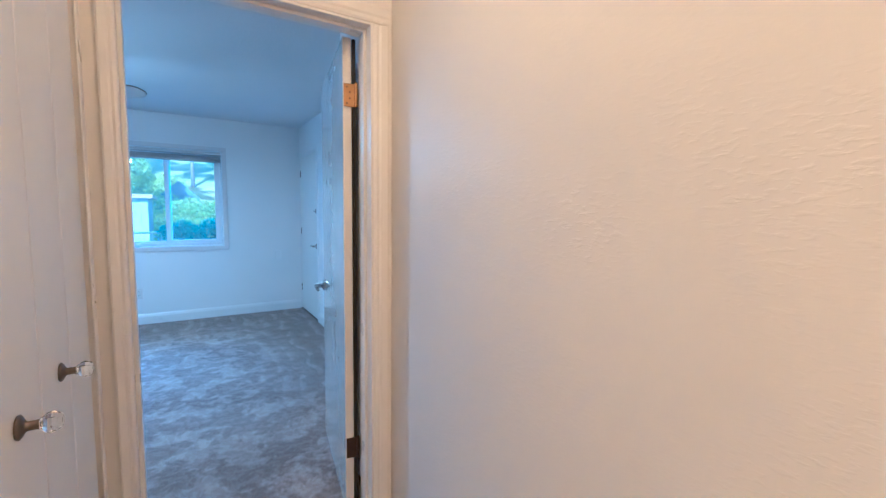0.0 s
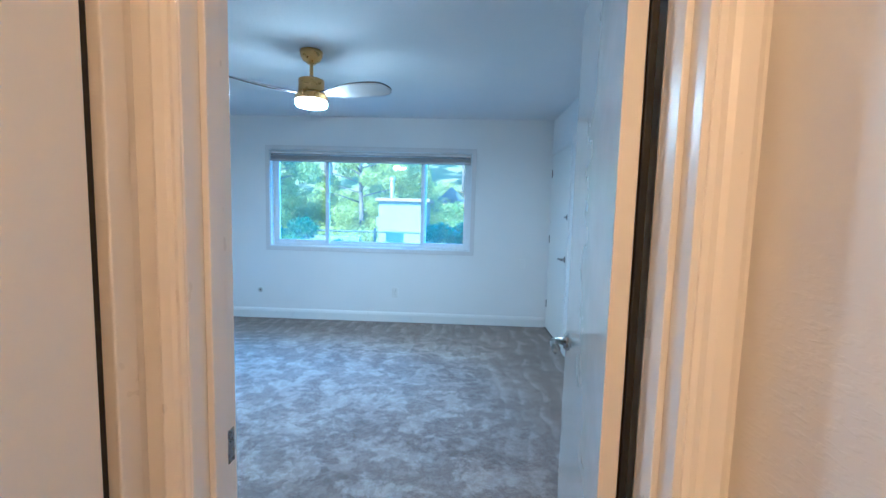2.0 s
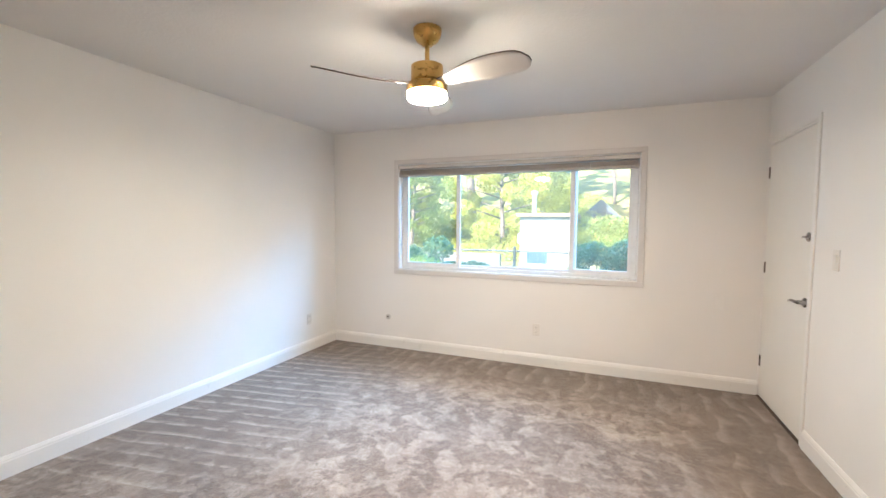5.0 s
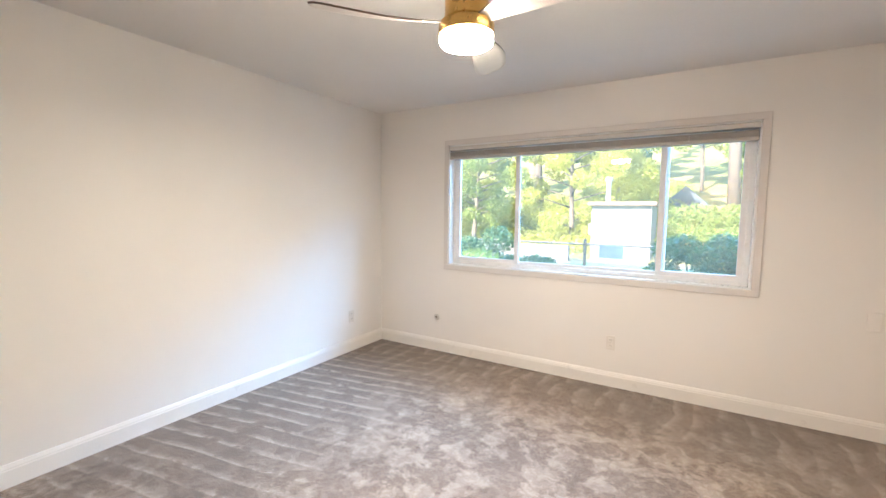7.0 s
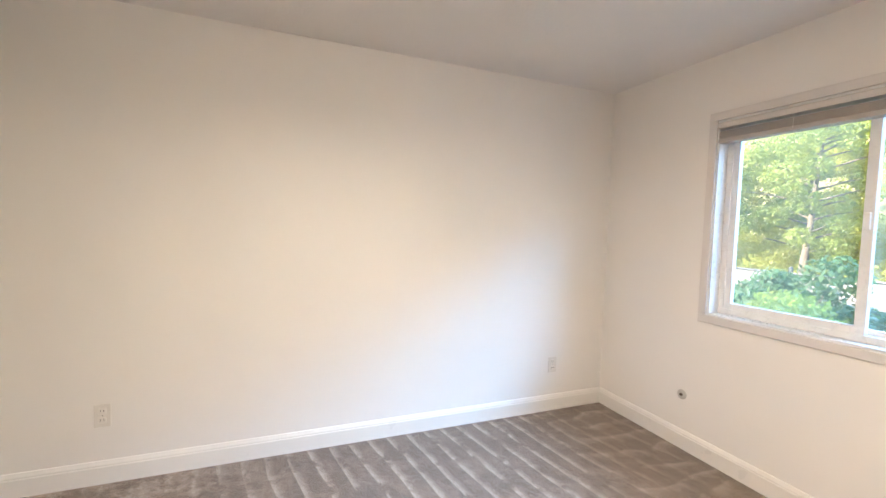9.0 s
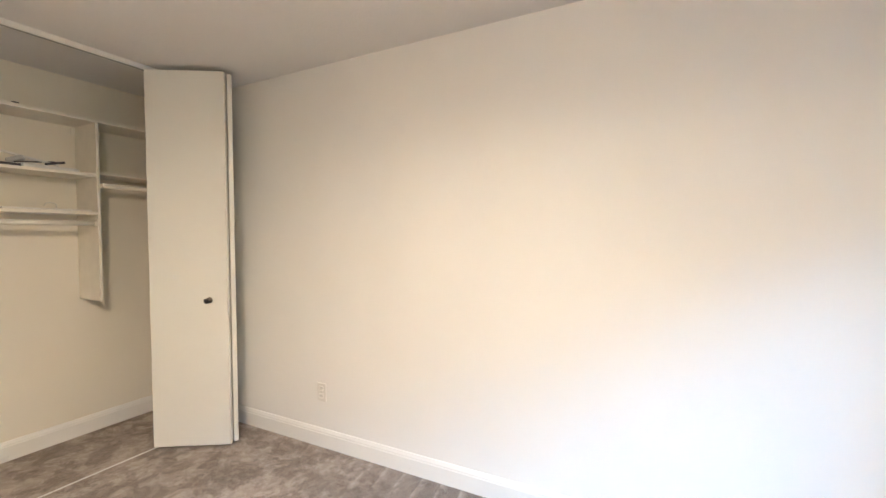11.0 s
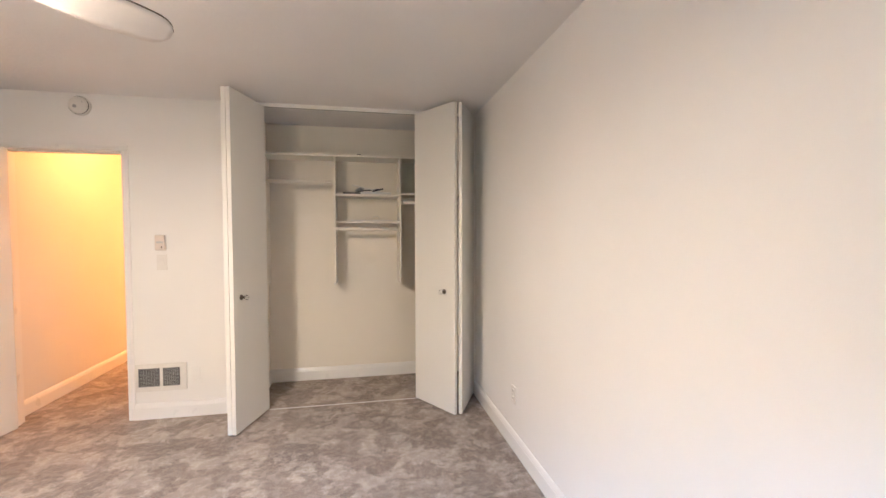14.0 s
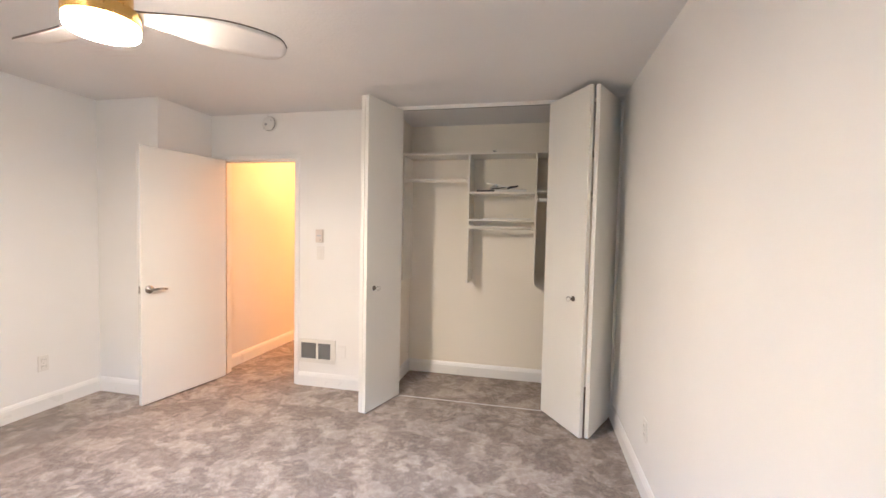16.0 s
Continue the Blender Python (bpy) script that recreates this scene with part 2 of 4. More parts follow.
SIDING = rough_ground("house_siding", (0.28, 0.27, 0.27), (0.33, 0.31, 0.30), (0.24, 0.23, 0.23), 1.0)
ROOF_EDGE = plain("roof_edge_tan", (0.24, 0.145, 0.085), 0.6)
IRON = plain("painted_iron", (0.03, 0.03, 0.03), 0.5)
STEEL = plain("galvanised_steel", (0.55, 0.55, 0.55), 0.4, 0.7)
SIGN_BLUE = plain("sign_blue", (0.055, 0.088, 0.10), 0.5)
WATER = plain("pool_water", (0.04, 0.145, 0.125), 0.3)
SIGN_INK = plain("sign_ink", (0.012, 0.035, 0.075), 0.5)

# ---- mesh helpers ----


def link_mesh(name, bm, material, parent=None, label="", smooth=False):
    me = bpy.data.meshes.new(name)
    bm.normal_update()
    bm.to_mesh(me)
    bm.free()
    me.materials.append(material)
    if smooth:
        for p in me.polygons:
            p.use_smooth = True
    ob = new(name, me)
    if parent is not None:
        ob.parent = parent
    if label:
        ob["label"] = label
    return ob


def part(name, bm, material, parent, label="", smooth=False):
    return link_mesh(name, bm, material, parent, label, smooth)


def thing(name, label, category, group="", kind="", at=None):
    ob = new(name)
    ob.empty_display_size = 0.1
    if at is not None:
        ob.matrix_basis = at
    return tagged(ob, label, category, group, kind)


def box(lo, hi, bevel=0.0, segments=2, bm=None, m=None):
    """A box between two corners, its edges rounded by bevel."""
    b = bmesh.new()
    bmesh.ops.create_cube(b, size=1)
    size = [max(1e-5, h - l) for l, h in zip(lo, hi)]
    mid = [(l + h) / 2 for l, h in zip(lo, hi)]
    bmesh.ops.transform(b, matrix=Matrix.LocRotScale(mid, None, size), verts=b.verts)
    if bevel:
        bmesh.ops.bevel(b, geom=b.edges[:], offset=bevel, segments=segments, profile=0.5, affect="EDGES")
    if m is not None:
        bmesh.ops.transform(b, matrix=m, verts=b.verts)
    return join(bm, b)


def join(bm, b):
    if bm is None:
        return b
    me = bpy.data.meshes.new("tmp")
    b.to_mesh(me)
    b.free()
    bm.from_mesh(me)
    bpy.data.meshes.remove(me)
    return bm


def lathe(profile, steps=32, m=None, bm=None):
    """A turned body from (radius, height) pairs about z."""
    b = bmesh.new()
    rings = []
    for r, z in profile:
        if r < 1e-6:
            rings.append([b.verts.new((0, 0, z))])
        else:
            rings.append([b.verts.new((r * math.cos(2 * math.pi * k / steps), r * math.sin(2 * math.pi * k / steps), z)) for k in range(steps)])
    for lower, upper in zip(rings, rings[1:]):
        for k in range(steps):
            n = (k + 1) % steps
            vs = [lower[k % len(lower)], lower[n % len(lower)], upper[n % len(upper)], upper[k % len(upper)]]
            vs = list(dict.fromkeys(vs))
            if len(vs) > 2:
                b.faces.new(vs)
    bmesh.ops.recalc_face_normals(b, faces=b.faces[:])
    if m is not None:
        bmesh.ops.transform(b, matrix=m, verts=b.verts)
    return join(bm, b)


def tube(points, radius, steps=10, taper=1.0, bm=None):
    """A round bar along a line of points."""
    b = bmesh.new()
    pts = [Vector(p) for p in points]
    rings = []
    for k, p in enumerate(pts):
        d = (pts[min(k + 1, len(pts) - 1)] - pts[max(k - 1, 0)]).normalized()
        u = d.orthogonal().normalized()
        if rings:
            u = (last - d * last.dot(d)).normalized()
        last = u
        v = d.cross(u)
        r = radius * (1 + (taper - 1) * k / max(1, len(pts) - 1))
        rings.append([b.verts.new(p + r * (math.cos(2 * math.pi * s / steps) * u + math.sin(2 * math.pi * s / steps) * v)) for s in range(steps)])
    for lower, upper in zip(rings, rings[1:]):
        for s in range(steps):
            n = (s + 1) % steps
            b.faces.new((lower[s], lower[n], upper[n], upper[s]))
    b.faces.new(rings[0][::-1])
    b.faces.new(rings[-1])
    return join(bm, b)


def sweep(profile, start, end, out, bm=None):
    """A moulding: profile pairs (distance out, height) drawn from start to end; out is the unit way it stands off the wall."""
    b = bmesh.new()
    out = Vector(out)
    ends = []
    for p in (start, end):
        ends.append([b.verts.new(Vector(p) + out * d + Vector((0, 0, z))) for d, z in profile])
    n = len(profile)
    for k in range(n):
        j = (k + 1) % n
        b.faces.new((ends[0][k], ends[0][j], ends[1][j], ends[1][k]))
    b.faces.new(ends[0][::-1])
    b.faces.new(ends[1])
    bmesh.ops.recalc_face_normals(b, faces=b.faces[:])
    return join(bm, b)


def wall(name, axis, a0, a1, p0, p1, z0, z1, holes, material, label):
    """A wall along axis 'x' or 'y' from a0 to a1, between the planes p0 and p1; holes are (a, b, low, high) cut right through."""
    cuts = sorted({a0, a1, *(h for hole in holes for h in hole[:2])})
    bm = None
    for l, r in zip(cuts, cuts[1:]):
        spans, here = [(z0, z1)], [h for h in holes if h[0] < (l + r) / 2 < h[1]]
        for h in here:
            spans = [s for lo, hi in spans for s in ((lo, min(hi, h[2])), (max(lo, h[3]), hi)) if s[1] - s[0] > 1e-4]
        for lo, hi in spans:
            c = ((l, p0, lo), (r, p1, hi)) if axis == "x" else ((p0, l, lo), (p1, r, hi))
            bm = box(*c, bm=bm)
    bmesh.ops.remove_doubles(bm, verts=bm.verts[:], dist=1e-4)
    return tagged(link_mesh(name, bm, material), label, "wall", kind="structure")


# ---- the shell ----
LX, LY, H = 4.205, 4.21, 2.44
WIN = (0.85, 3.275, 0.89, 2.05)             # the window's opening: x, x, z, z
DOOR = (2.70, 3.500, 0.0, 2.045)            # the bedroom doorway, before its jambs
FRONT = (3.345, 4.20, 0.0, 2.065)           # the outer door's opening: y, y, z, z
BACK = -0.645                               # back of the closet
HALL_L, HALL_R, HALL_Y = 2.641, 3.57, -1.95  # the hall passage

bm = box((-0.4, BACK - 0.2, -0.12), (LX + 0.2, LY + 0.02, 0.0))
box((-0.4, -4.2, -0.12), (LX + 0.2, BACK - 0.2, 0.0), bm=bm)
tagged(link_mesh("floor", bm, CARPET), "taupe plush cut-pile carpet with brushed strokes", "floor", kind="structure")
bm = box((-0.4, -4.2, H), (LX + 0.2, LY + 0.2, H + 0.2))
tagged(link_mesh("ceiling", bm, CEILING), "flat white textured ceiling", "ceiling", kind="structure")

wall("wall_west", "y", BACK - 0.12, LY + 0.2, -0.15, 0.0, 0, H, [], WALL, "plain off-white painted bedroom wall")
wall("wall_north", "x", 0.0, LX + 0.15, LY, LY + 0.2, 0, H, [WIN], WALL, "off-white painted wall with a wide window")
wall("wall_east", "y", -0.12, LY, LX, LX + 0.15, 0, H, [FRONT], WALL, "off-white painted wall with an outer door")
wall("wall_south", "x", 0.0, 3.59, -0.12, 0.0, 0, H, [(0.0, 1.83, 0, H), DOOR], WALL, "off-white painted wall with a doorway and a closet")
bm = box((3.592, -0.12, 0), (LX, 0.567, H))
tagged(link_mesh("wall_boxed_corner", bm, WALL), "boxed-out off-white wall corner beside the doorway", "wall", kind="structure")
wall("wall_closet_back", "x", 0.0, 1.97, BACK - 0.12, BACK, 0, H, [], CREAM, "cream painted closet back wall")
wall("wall_closet_side", "y", BACK, -0.12, 1.835, 1.97, 0, H, [], CREAM, "cream painted closet side wall")
wall("wall_hall_right", "y", -4.0, -0.12, HALL_R, HALL_R + 0.12, 0, H, [], HALL_WALL, "textured off-white hall wall")
wall("wall_hall_left", "y", HALL_Y, -0.12, HALL_L - 0.12, HALL_L, 0, H, [(-1.075, -0.178, 0, 2.03)], HALL_WALL, "hall wall with a folding closet door")
wall("wall_hall_turn", "x", 1.2, HALL_L - 0.12, HALL_Y, HALL_Y + 0.12, 0, H, [], HALL_WALL, "plain off-white hall wall")
wall("wall_hall_end", "x", 1.08, HALL_R + 0.12, -4.12, -4.0, 0, H, [], HALL_WALL, "plain off-white hall end wall")
wall("wall_hall_west", "y", -4.0, HALL_Y + 0.12, 1.08, 1.2, 0, H, [], HALL_WALL, "plain off-white hall wall")
wall("wall_hall_closet", "y", -1.25, -0.125, 1.975, 2.03, 0, H, [], HALL_WALL, "hall closet inner wall")

# baseboards with a moulded top
BASE = [(0, 0), (0.016, 0), (0.016, 0.088), (0.013, 0.094), (0.013, 0.100), (0.008, 0.111), (0.005, 0.118), (0, 0.120)]


def baseboard(start, end, out, name="baseboard"):
    b = sweep(BASE, (*start, 0), (*end, 0), (*out, 0))
    return tagged(link_mesh(name, b, TRIM), "white moulded wooden baseboard along the wall", "baseboard", kind="structure")


baseboard((0, 0.02), (0, LY), (1, 0))
baseboard((0.016, LY), (LX, LY), (0, -1))
baseboard((LX, 0.583), (LX, 3.31), (-1, 0))
baseboard((1.845, 0), (2.672, 0), (0, 1))
baseboard((3.545, 0), (3.592, 0), (0, 1))
baseboard((3.592, 0.016), (3.592, 0.567), (-1, 0))
baseboard((3.576, 0.567), (LX - 0.016, 0.567), (0, 1))
baseboard((0, BACK), (1.835, BACK), (0, 1))
baseboard((1.835, BACK + 0.016), (1.835, -0.12), (-1, 0))
baseboard((0, BACK + 0.016), (0, -0.05), (1, 0))
baseboard((HALL_R, -4.0), (HALL_R, -0.14), (-1, 0))
baseboard((HALL_L, HALL_Y), (HALL_L, -1.145), (1, 0))
baseboard((1.2, HALL_Y), (HALL_L, HALL_Y), (0, -1))

# ---- the window ----
x0, x1, z0, z1 = WIN
win = thing("window_1", "wide three-part white vinyl sliding window", "window", kind="structure")
CW = 0.048
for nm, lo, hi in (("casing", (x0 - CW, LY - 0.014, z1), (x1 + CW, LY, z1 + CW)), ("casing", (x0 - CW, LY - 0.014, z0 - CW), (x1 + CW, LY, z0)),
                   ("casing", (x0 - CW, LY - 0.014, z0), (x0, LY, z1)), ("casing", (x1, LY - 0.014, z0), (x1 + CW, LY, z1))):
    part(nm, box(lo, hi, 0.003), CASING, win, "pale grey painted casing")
# liner of the reveal
for lo, hi in (((x0, LY - 0.002, z0), (x1, LY + 0.09, z0 + 0.012)), ((x0, LY - 0.002, z1 - 0.012), (x1, LY + 0.09, z1)),
               ((x0, LY - 0.002, z0 + 0.012), (x0 + 0.012, LY + 0.09, z1 - 0.012)), ((x1 - 0.012, LY - 0.002, z0 + 0.012), (x1, LY + 0.09, z1 - 0.012))):
    part("window_reveal", box(lo, hi, 0.001, 1), VINYL, win)
FY = LY + 0.075                             # inner face of the vinyl frame


def ring_frame(lo, hi, y0, y1, w, bevel=0.003):
    """Four bars round a rectangle (x, z)."""
    (ax, az), (bx, bz) = lo, hi
    b = box((ax, y0, az), (bx, y1, az + w), bevel)
    box((ax, y0, bz - w), (bx, y1, bz), bevel, bm=b)
    box((ax, y0 + 0.0005, az + w - 0.002), (ax + w, y1 - 0.0005, bz - w + 0.002), bevel, bm=b)
    box((bx - w, y0 + 0.0005, az + w - 0.002), (bx, y1 - 0.0005, bz - w + 0.002), bevel, bm=b)
    return b


part("window_frame", ring_frame((x0 + 0.012, z0 + 0.012), (x1 - 0.012, z1 - 0.012), FY, FY + 0.085, 0.034), VINYL, win)
for nm, a, b2, yy in (("sash", x0 + 0.04, 1.545, FY + 0.004), ("sash", 2.672, x1 - 0.04, FY + 0.004), ("fixed_sash", 1.49, 2.735, FY + 0.042)):
    s = part(nm, ring_frame((a, z0 + 0.040), (b2, z1 - 0.040), yy, yy + 0.032, 0.042 if nm == "sash" else 0.03), VINYL, win)
    g = part("pane", box((a + 0.03, yy + 0.013, z0 + 0.07), (b2 - 0.03, yy + 0.018, z1 - 0.07)), GLASS, s, "clear glass pane")
    g.visible_shadow = False
    if nm == "sash":
        px = 1.545 - 0.021 if a < 1 else 2.672 + 0.021
        part("latch", box((px - 0.012, yy - 0.014, 1.42), (px + 0.012, yy + 0.001, 1.50), 0.004), VINYL, s)

# the blind, pulled right up
blind = thing("window_blind", "grey-beige slatted blind drawn up under the window head", "blind")
part("headrail", box((x0 + 0.014, LY - 0.030, 1.996), (x1 - 0.014, LY + 0.04, 2.030), 0.003), BLIND, blind)
for k in range(9):
    zz = 1.980 - k * 0.0046
    b = box((x0 + 0.02, LY - 0.020 - 0.002 * (k % 2), zz - 0.0034), (x1 - 0.02, LY + 0.036, zz), 0.001, 1)
    part("slat", b, BLIND_RAIL, blind)
part("bottom_rail", box((x0 + 0.018, LY - 0.026, 1.912), (x1 - 0.018, LY + 0.038, 1.938), 0.005), BLIND_RAIL, blind)
for xx in (1.25, 2.05, 2.85):
    part("cord", tube([(xx, LY - 0.024, 2.01), (xx, LY - 0.027, 1.925)], 0.0015, 6), PAPER, blind)

# ---- doors ----


def lever_handle(parent, at, turn, sign=1):
    """A round rose with a curved lever; the face looks along +x before the turn."""
    m = at @ pose(0, 0, 0, 0, 0, turn)
    axis = pose(0, 0, 0, 0, 90, 0)
    h = part("door_handle", lathe([(0, 0), (0.032, 0), (0.032, 0.006), (0.026, 0.012), (0.014, 0.016), (0.012, 0.045), (0, 0.046)], 24, m @ axis),
             NICKEL, parent, "satin nickel lever handle", True)
    pts = [(0.045, 0, 0), (0.052, sign * 0.02, 0.002), (0.054, sign * 0.05, 0.004), (0.052, sign * 0.08, 0.0), (0.049, sign * 0.112, -0.006)]
    part("lever", tube([m @ Vector(p) for p in pts], 0.0105, 10, 0.75), NICKEL, h, smooth=True)
    return h


def hinge(parent, at, turn, material):
    m = at @ pose(0, 0, 0, 0, 0, turn)
    b = box((-0.016, -0.0015, -0.044), (0.016, 0.0015, 0.044), 0.0008, 1, m=m)
    for k in range(5):
        z = -0.044 + k * 0.0178
        lathe([(0, z), (0.0065, z), (0.0065, z + 0.0168), (0, z + 0.0168)], 12, m @ pose(0, -0.006, 0), b)
    lathe([(0, 0.044), (0.005, 0.045), (0.004, 0.049), (0, 0.051)], 12, m @ pose(0, -0.006, 0), b)
    return part("hinge", b, material, parent, "aged metal butt hinge")


def wide_hinge(parent, at, material):
    """A hinge seen open on the door's edge: leaf with screws, and its knuckle."""
    b = box((-0.034, -0.002, -0.045), (0.012, 0.0005, 0.045), 0.001, 1, m=at)
    for k in range(5):
        z = -0.045 + k * 0.0182
        lathe([(0, z), (0.007, z), (0.007, z + 0.0172), (0, z + 0.0172)], 12, at @ pose(0.014, -0.004, 0), b)
    lathe([(0, 0.045), (0.0055, 0.046), (0.0045, 0.051), (0, 0.053)], 12, at @ pose(0.014, -0.004, 0), b)
    h = part("hinge", b, material, parent, "aged metal butt hinge")
    for x, z in ((-0.022, 0.032), (-0.010, 0.012), (-0.010, -0.012), (-0.022, -0.032)):
        part("screw", lathe([(0, 0), (0.0042, 0), (0.003, 0.0012), (0, 0.0012)], 10, at @ pose(x, -0.0018, z, 90, 0, 0)), BRONZE, h)
    return h


# bedroom door, standing open against the boxed corner
HX, HY, OPEN = 3.418, 0.018, 9.5
dm = pose(HX, HY, 0, 0, 0, -OPEN)           # local +y runs along the leaf, the hall face looks to -x
leaf = thing("door_1", "open flush white gloss-painted bedroom door", "door", kind="structure", at=dm)
part("door_leaf", box((0.002, 0.003, 0.014), (0.037, 0.760, 2.024), 0.002), DOOR_GLOSS, leaf)
lever_handle(leaf, Matrix.Translation((0.002, 0.698, 0.915)), 180, 1)
lever_handle(leaf, Matrix.Translation((0.037, 0.698, 0.915)), 0, -1)
part("latch_plate", box((0.008, 0.7595, 0.885), (0.031, 0.7615, 0.945), 0.0008, 1), NICKEL, leaf)
for zz in (0.32, 1.80):
    wide_hinge(leaf, Matrix.Translation((0.040, 0.001, zz)), BRASS_OLD if zz > 1 else BRONZE)

frame_1 = thing("door_frame_1", "white painted jambs and casing of the bedroom doorway", "door frame", kind="structure")
a, b2, _, top = DOOR
part("jamb", box((a, -0.128, 0), (a + 0.02, 0.004, top), 0.002), TRIM, frame_1)
part("jamb", box((b2 - 0.02, -0.128, 0), (b2, 0.004, top), 0.002), TRIM, frame_1)
part("head_jamb", box((a + 0.02, -0.128, top - 0.018), (b2 - 0.02, 0.004, top), 0.002), TRIM, frame_1)
part("door_stop", box((a + 0.02, -0.085, 0), (a + 0.032, -0.045, top - 0.018), 0.002), TRIM, frame_1)
part("door_stop", box((b2 - 0.032, -0.085, 0), (b2 - 0.02, -0.045, top - 0.018), 0.002), TRIM, frame_1)
part("door_stop", box((a + 0.032, -0.085, top - 0.03), (b2 - 0.032, -0.045, top - 0.018), 0.002), TRIM, frame_1)
# black strip put in for the deep shade of the hinge gap
part("hinge_gap_shade", box((3.459, 0.0135, 0.014), (3.473, 0.026, 2.02), 0.002), BLACK, frame_1, "black strip imitating the shade in the hinge gap")
part("strike_plate", box((a + 0.0195, -0.036, 0.88), (a + 0.0215, -0.006, 0.945), 0.0006, 1), NICKEL, frame_1, "satin strike plate")
CAS = [(0, 0), (0.011, 0.004), (0.014, 0.012), (0.012, 0.022), (0.016, 0.030), (0.018, 0.052), (0.015, 0.060), (0, 0.060)]


def casing_bar(name, start, end, across, out, parent, width=0.060, depth=1.0):
    """A moulded casing board; across points from the opening outward, out away from the wall."""
    b = bmesh.new()
    across, out = Vector(across), Vector(out)
    ends = []
    for p in (start, end):
        ends.append([b.verts.new(Vector(p) + out * d * depth + across * (w * width / 0.060)) for d, w in CAS])
    n = len(CAS)
    for k in range(n):
        j = (k + 1) % n
        b.faces.new((ends[0][k], ends[0][j], ends[1][j], ends[1][k]))
    b.faces.new(ends[0][::-1])
    b.faces.new(ends[1])
    bmesh.ops.recalc_face_normals(b, faces=b.faces[:])
    return part(name, b, TRIM, parent)


YH = -0.12
casing_bar("hall_casing", (a + 0.020, YH, 0), (a + 0.020, YH, top - 0.012), (-1, 0, 0), (0, -1, 0), frame_1, 0.042)
casing_bar("hall_casing", (b2 - 0.012, YH, 0), (b2 - 0.012, YH, top - 0.012), (1, 0, 0), (0, -1, 0), frame_1, 0.066)
casing_bar("hall_casing", (a - 0.046, YH - 0.001, top - 0.012), (b2 + 0.052, YH - 0.001, top - 0.012), (0, 0, 1), (0, -1, 0), frame_1, 0.066)
casing_bar("room_casing", (a + 0.012, 0, 0), (a + 0.012, 0, top - 0.012), (-1, 0, 0), (0, 1, 0), frame_1, 0.040, 0.7)
casing_bar("room_casing", (b2 - 0.006, 0, 0), (b2 - 0.006, 0, top - 0.012), (1, 0, 0), (0, 1, 0), frame_1, 0.045, 0.5)
casing_bar("room_casing", (a - 0.026, 0.001, top - 0.012), (b2 + 0.04, 0.001, top - 0.012), (0, 0, 1), (0, 1, 0), frame_1, 0.040, 0.7)

# outer door, shut, in the east wall
a, b2, _, top = FRONT
front = thing("door_2", "closed flush white outer door with deadbolt", "door", kind="structure")
part("door_leaf", box((LX + 0.006, a + 0.022, 0.010), (LX + 0.046, b2 - 0.012, top - 0.020), 0.002), DOOR_SATIN, front)
lever_handle(front, Matrix.Translation((LX + 0.006, a + 0.075, 0.912)), 180, -1)
part("deadbolt", lathe([(0, 0), (0.03, 0), (0.03, 0.006), (0.022, 0.012), (0.008, 0.014), (0.007, 0.026), (0, 0.027)], 20,
                       Matrix.Translation((LX + 0.006, a + 0.075, 1.335)) @ pose(0, 0, 0, 0, -90, 0)), NICKEL, front, "satin nickel deadbolt", True)
part("thumb_turn", box((LX - 0.026, a + 0.055, 1.328), (LX - 0.014, a + 0.095, 1.342), 0.003), NICKEL, front)
for zz in (0.30, 1.07, 1.83):
    hinge(front, Matrix.Translation((LX + 0.004, b2 - 0.016, zz)), 90, BRONZE)
frame_2 = thing("door_frame_2", "thin white painted frame round the outer door", "door frame", kind="structure")
part("jamb", box((LX - 0.004, a, 0), (LX + 0.13, a + 0.020, top), 0.002), TRIM, frame_2)
part("jamb", box((LX + 0.004, b2 - 0.010, 0), (LX + 0.13, b2, top), 0.002), TRIM, frame_2)
part("head_jamb", box((LX - 0.004, a + 0.02, top - 0.018), (LX + 0.13, b2 - 0.01, top), 0.002), TRIM, frame_2)
part("casing", box((LX - 0.012, a - 0.034, 0), (LX, a + 0.004, top + 0.03), 0.003), TRIM, frame_2)
part("casing", box((LX - 0.012, a + 0.004, top - 0.006), (LX, b2, top + 0.03), 0.003), TRIM, frame_2)
part("threshold", box((LX - 0.01, a + 0.02, 0), (LX + 0.14, b2 - 0.01, 0.008), 0.002), BRONZE, frame_2)
bm = box((LX + 0.152, a - 0.2, -0.1), (LX + 0.20, b2 + 0.2, H))
tagged(link_mesh("wall_outer_skin", bm, STUCCO), "plain outer wall skin behind the door", "wall", kind="structure")


# folding closet doors


def bifold(name, path, z0b, z1b, thick, material, group, label, knobs, knob_side, axis_label="door"):
    """A pair of hinged panels along three plan points; knobs: (panel, share along it, height)."""
    ob = thing(name, label, axis_label, group)
    for k, (p, q) in enumerate(path):
        p, q = Vector(p), Vector(q)
        d = q - p
        m = Matrix.Translation((p.x, p.y, 0)) @ pose(0, 0, 0, 0, 0, math.degrees(math.atan2(d.y, d.x)))
        pan = part("door_panel", box((0.002, -thick / 2, z0b), (d.length - 0.002, thick / 2, z1b), 0.002, m=m), material, ob)
        for which, share, zz in knobs:
            if which == k:
                crystal_knob(pan, m @ pose(share * d.length, knob_side * thick / 2, zz, -90 * knob_side, 0, 0))
    return ob


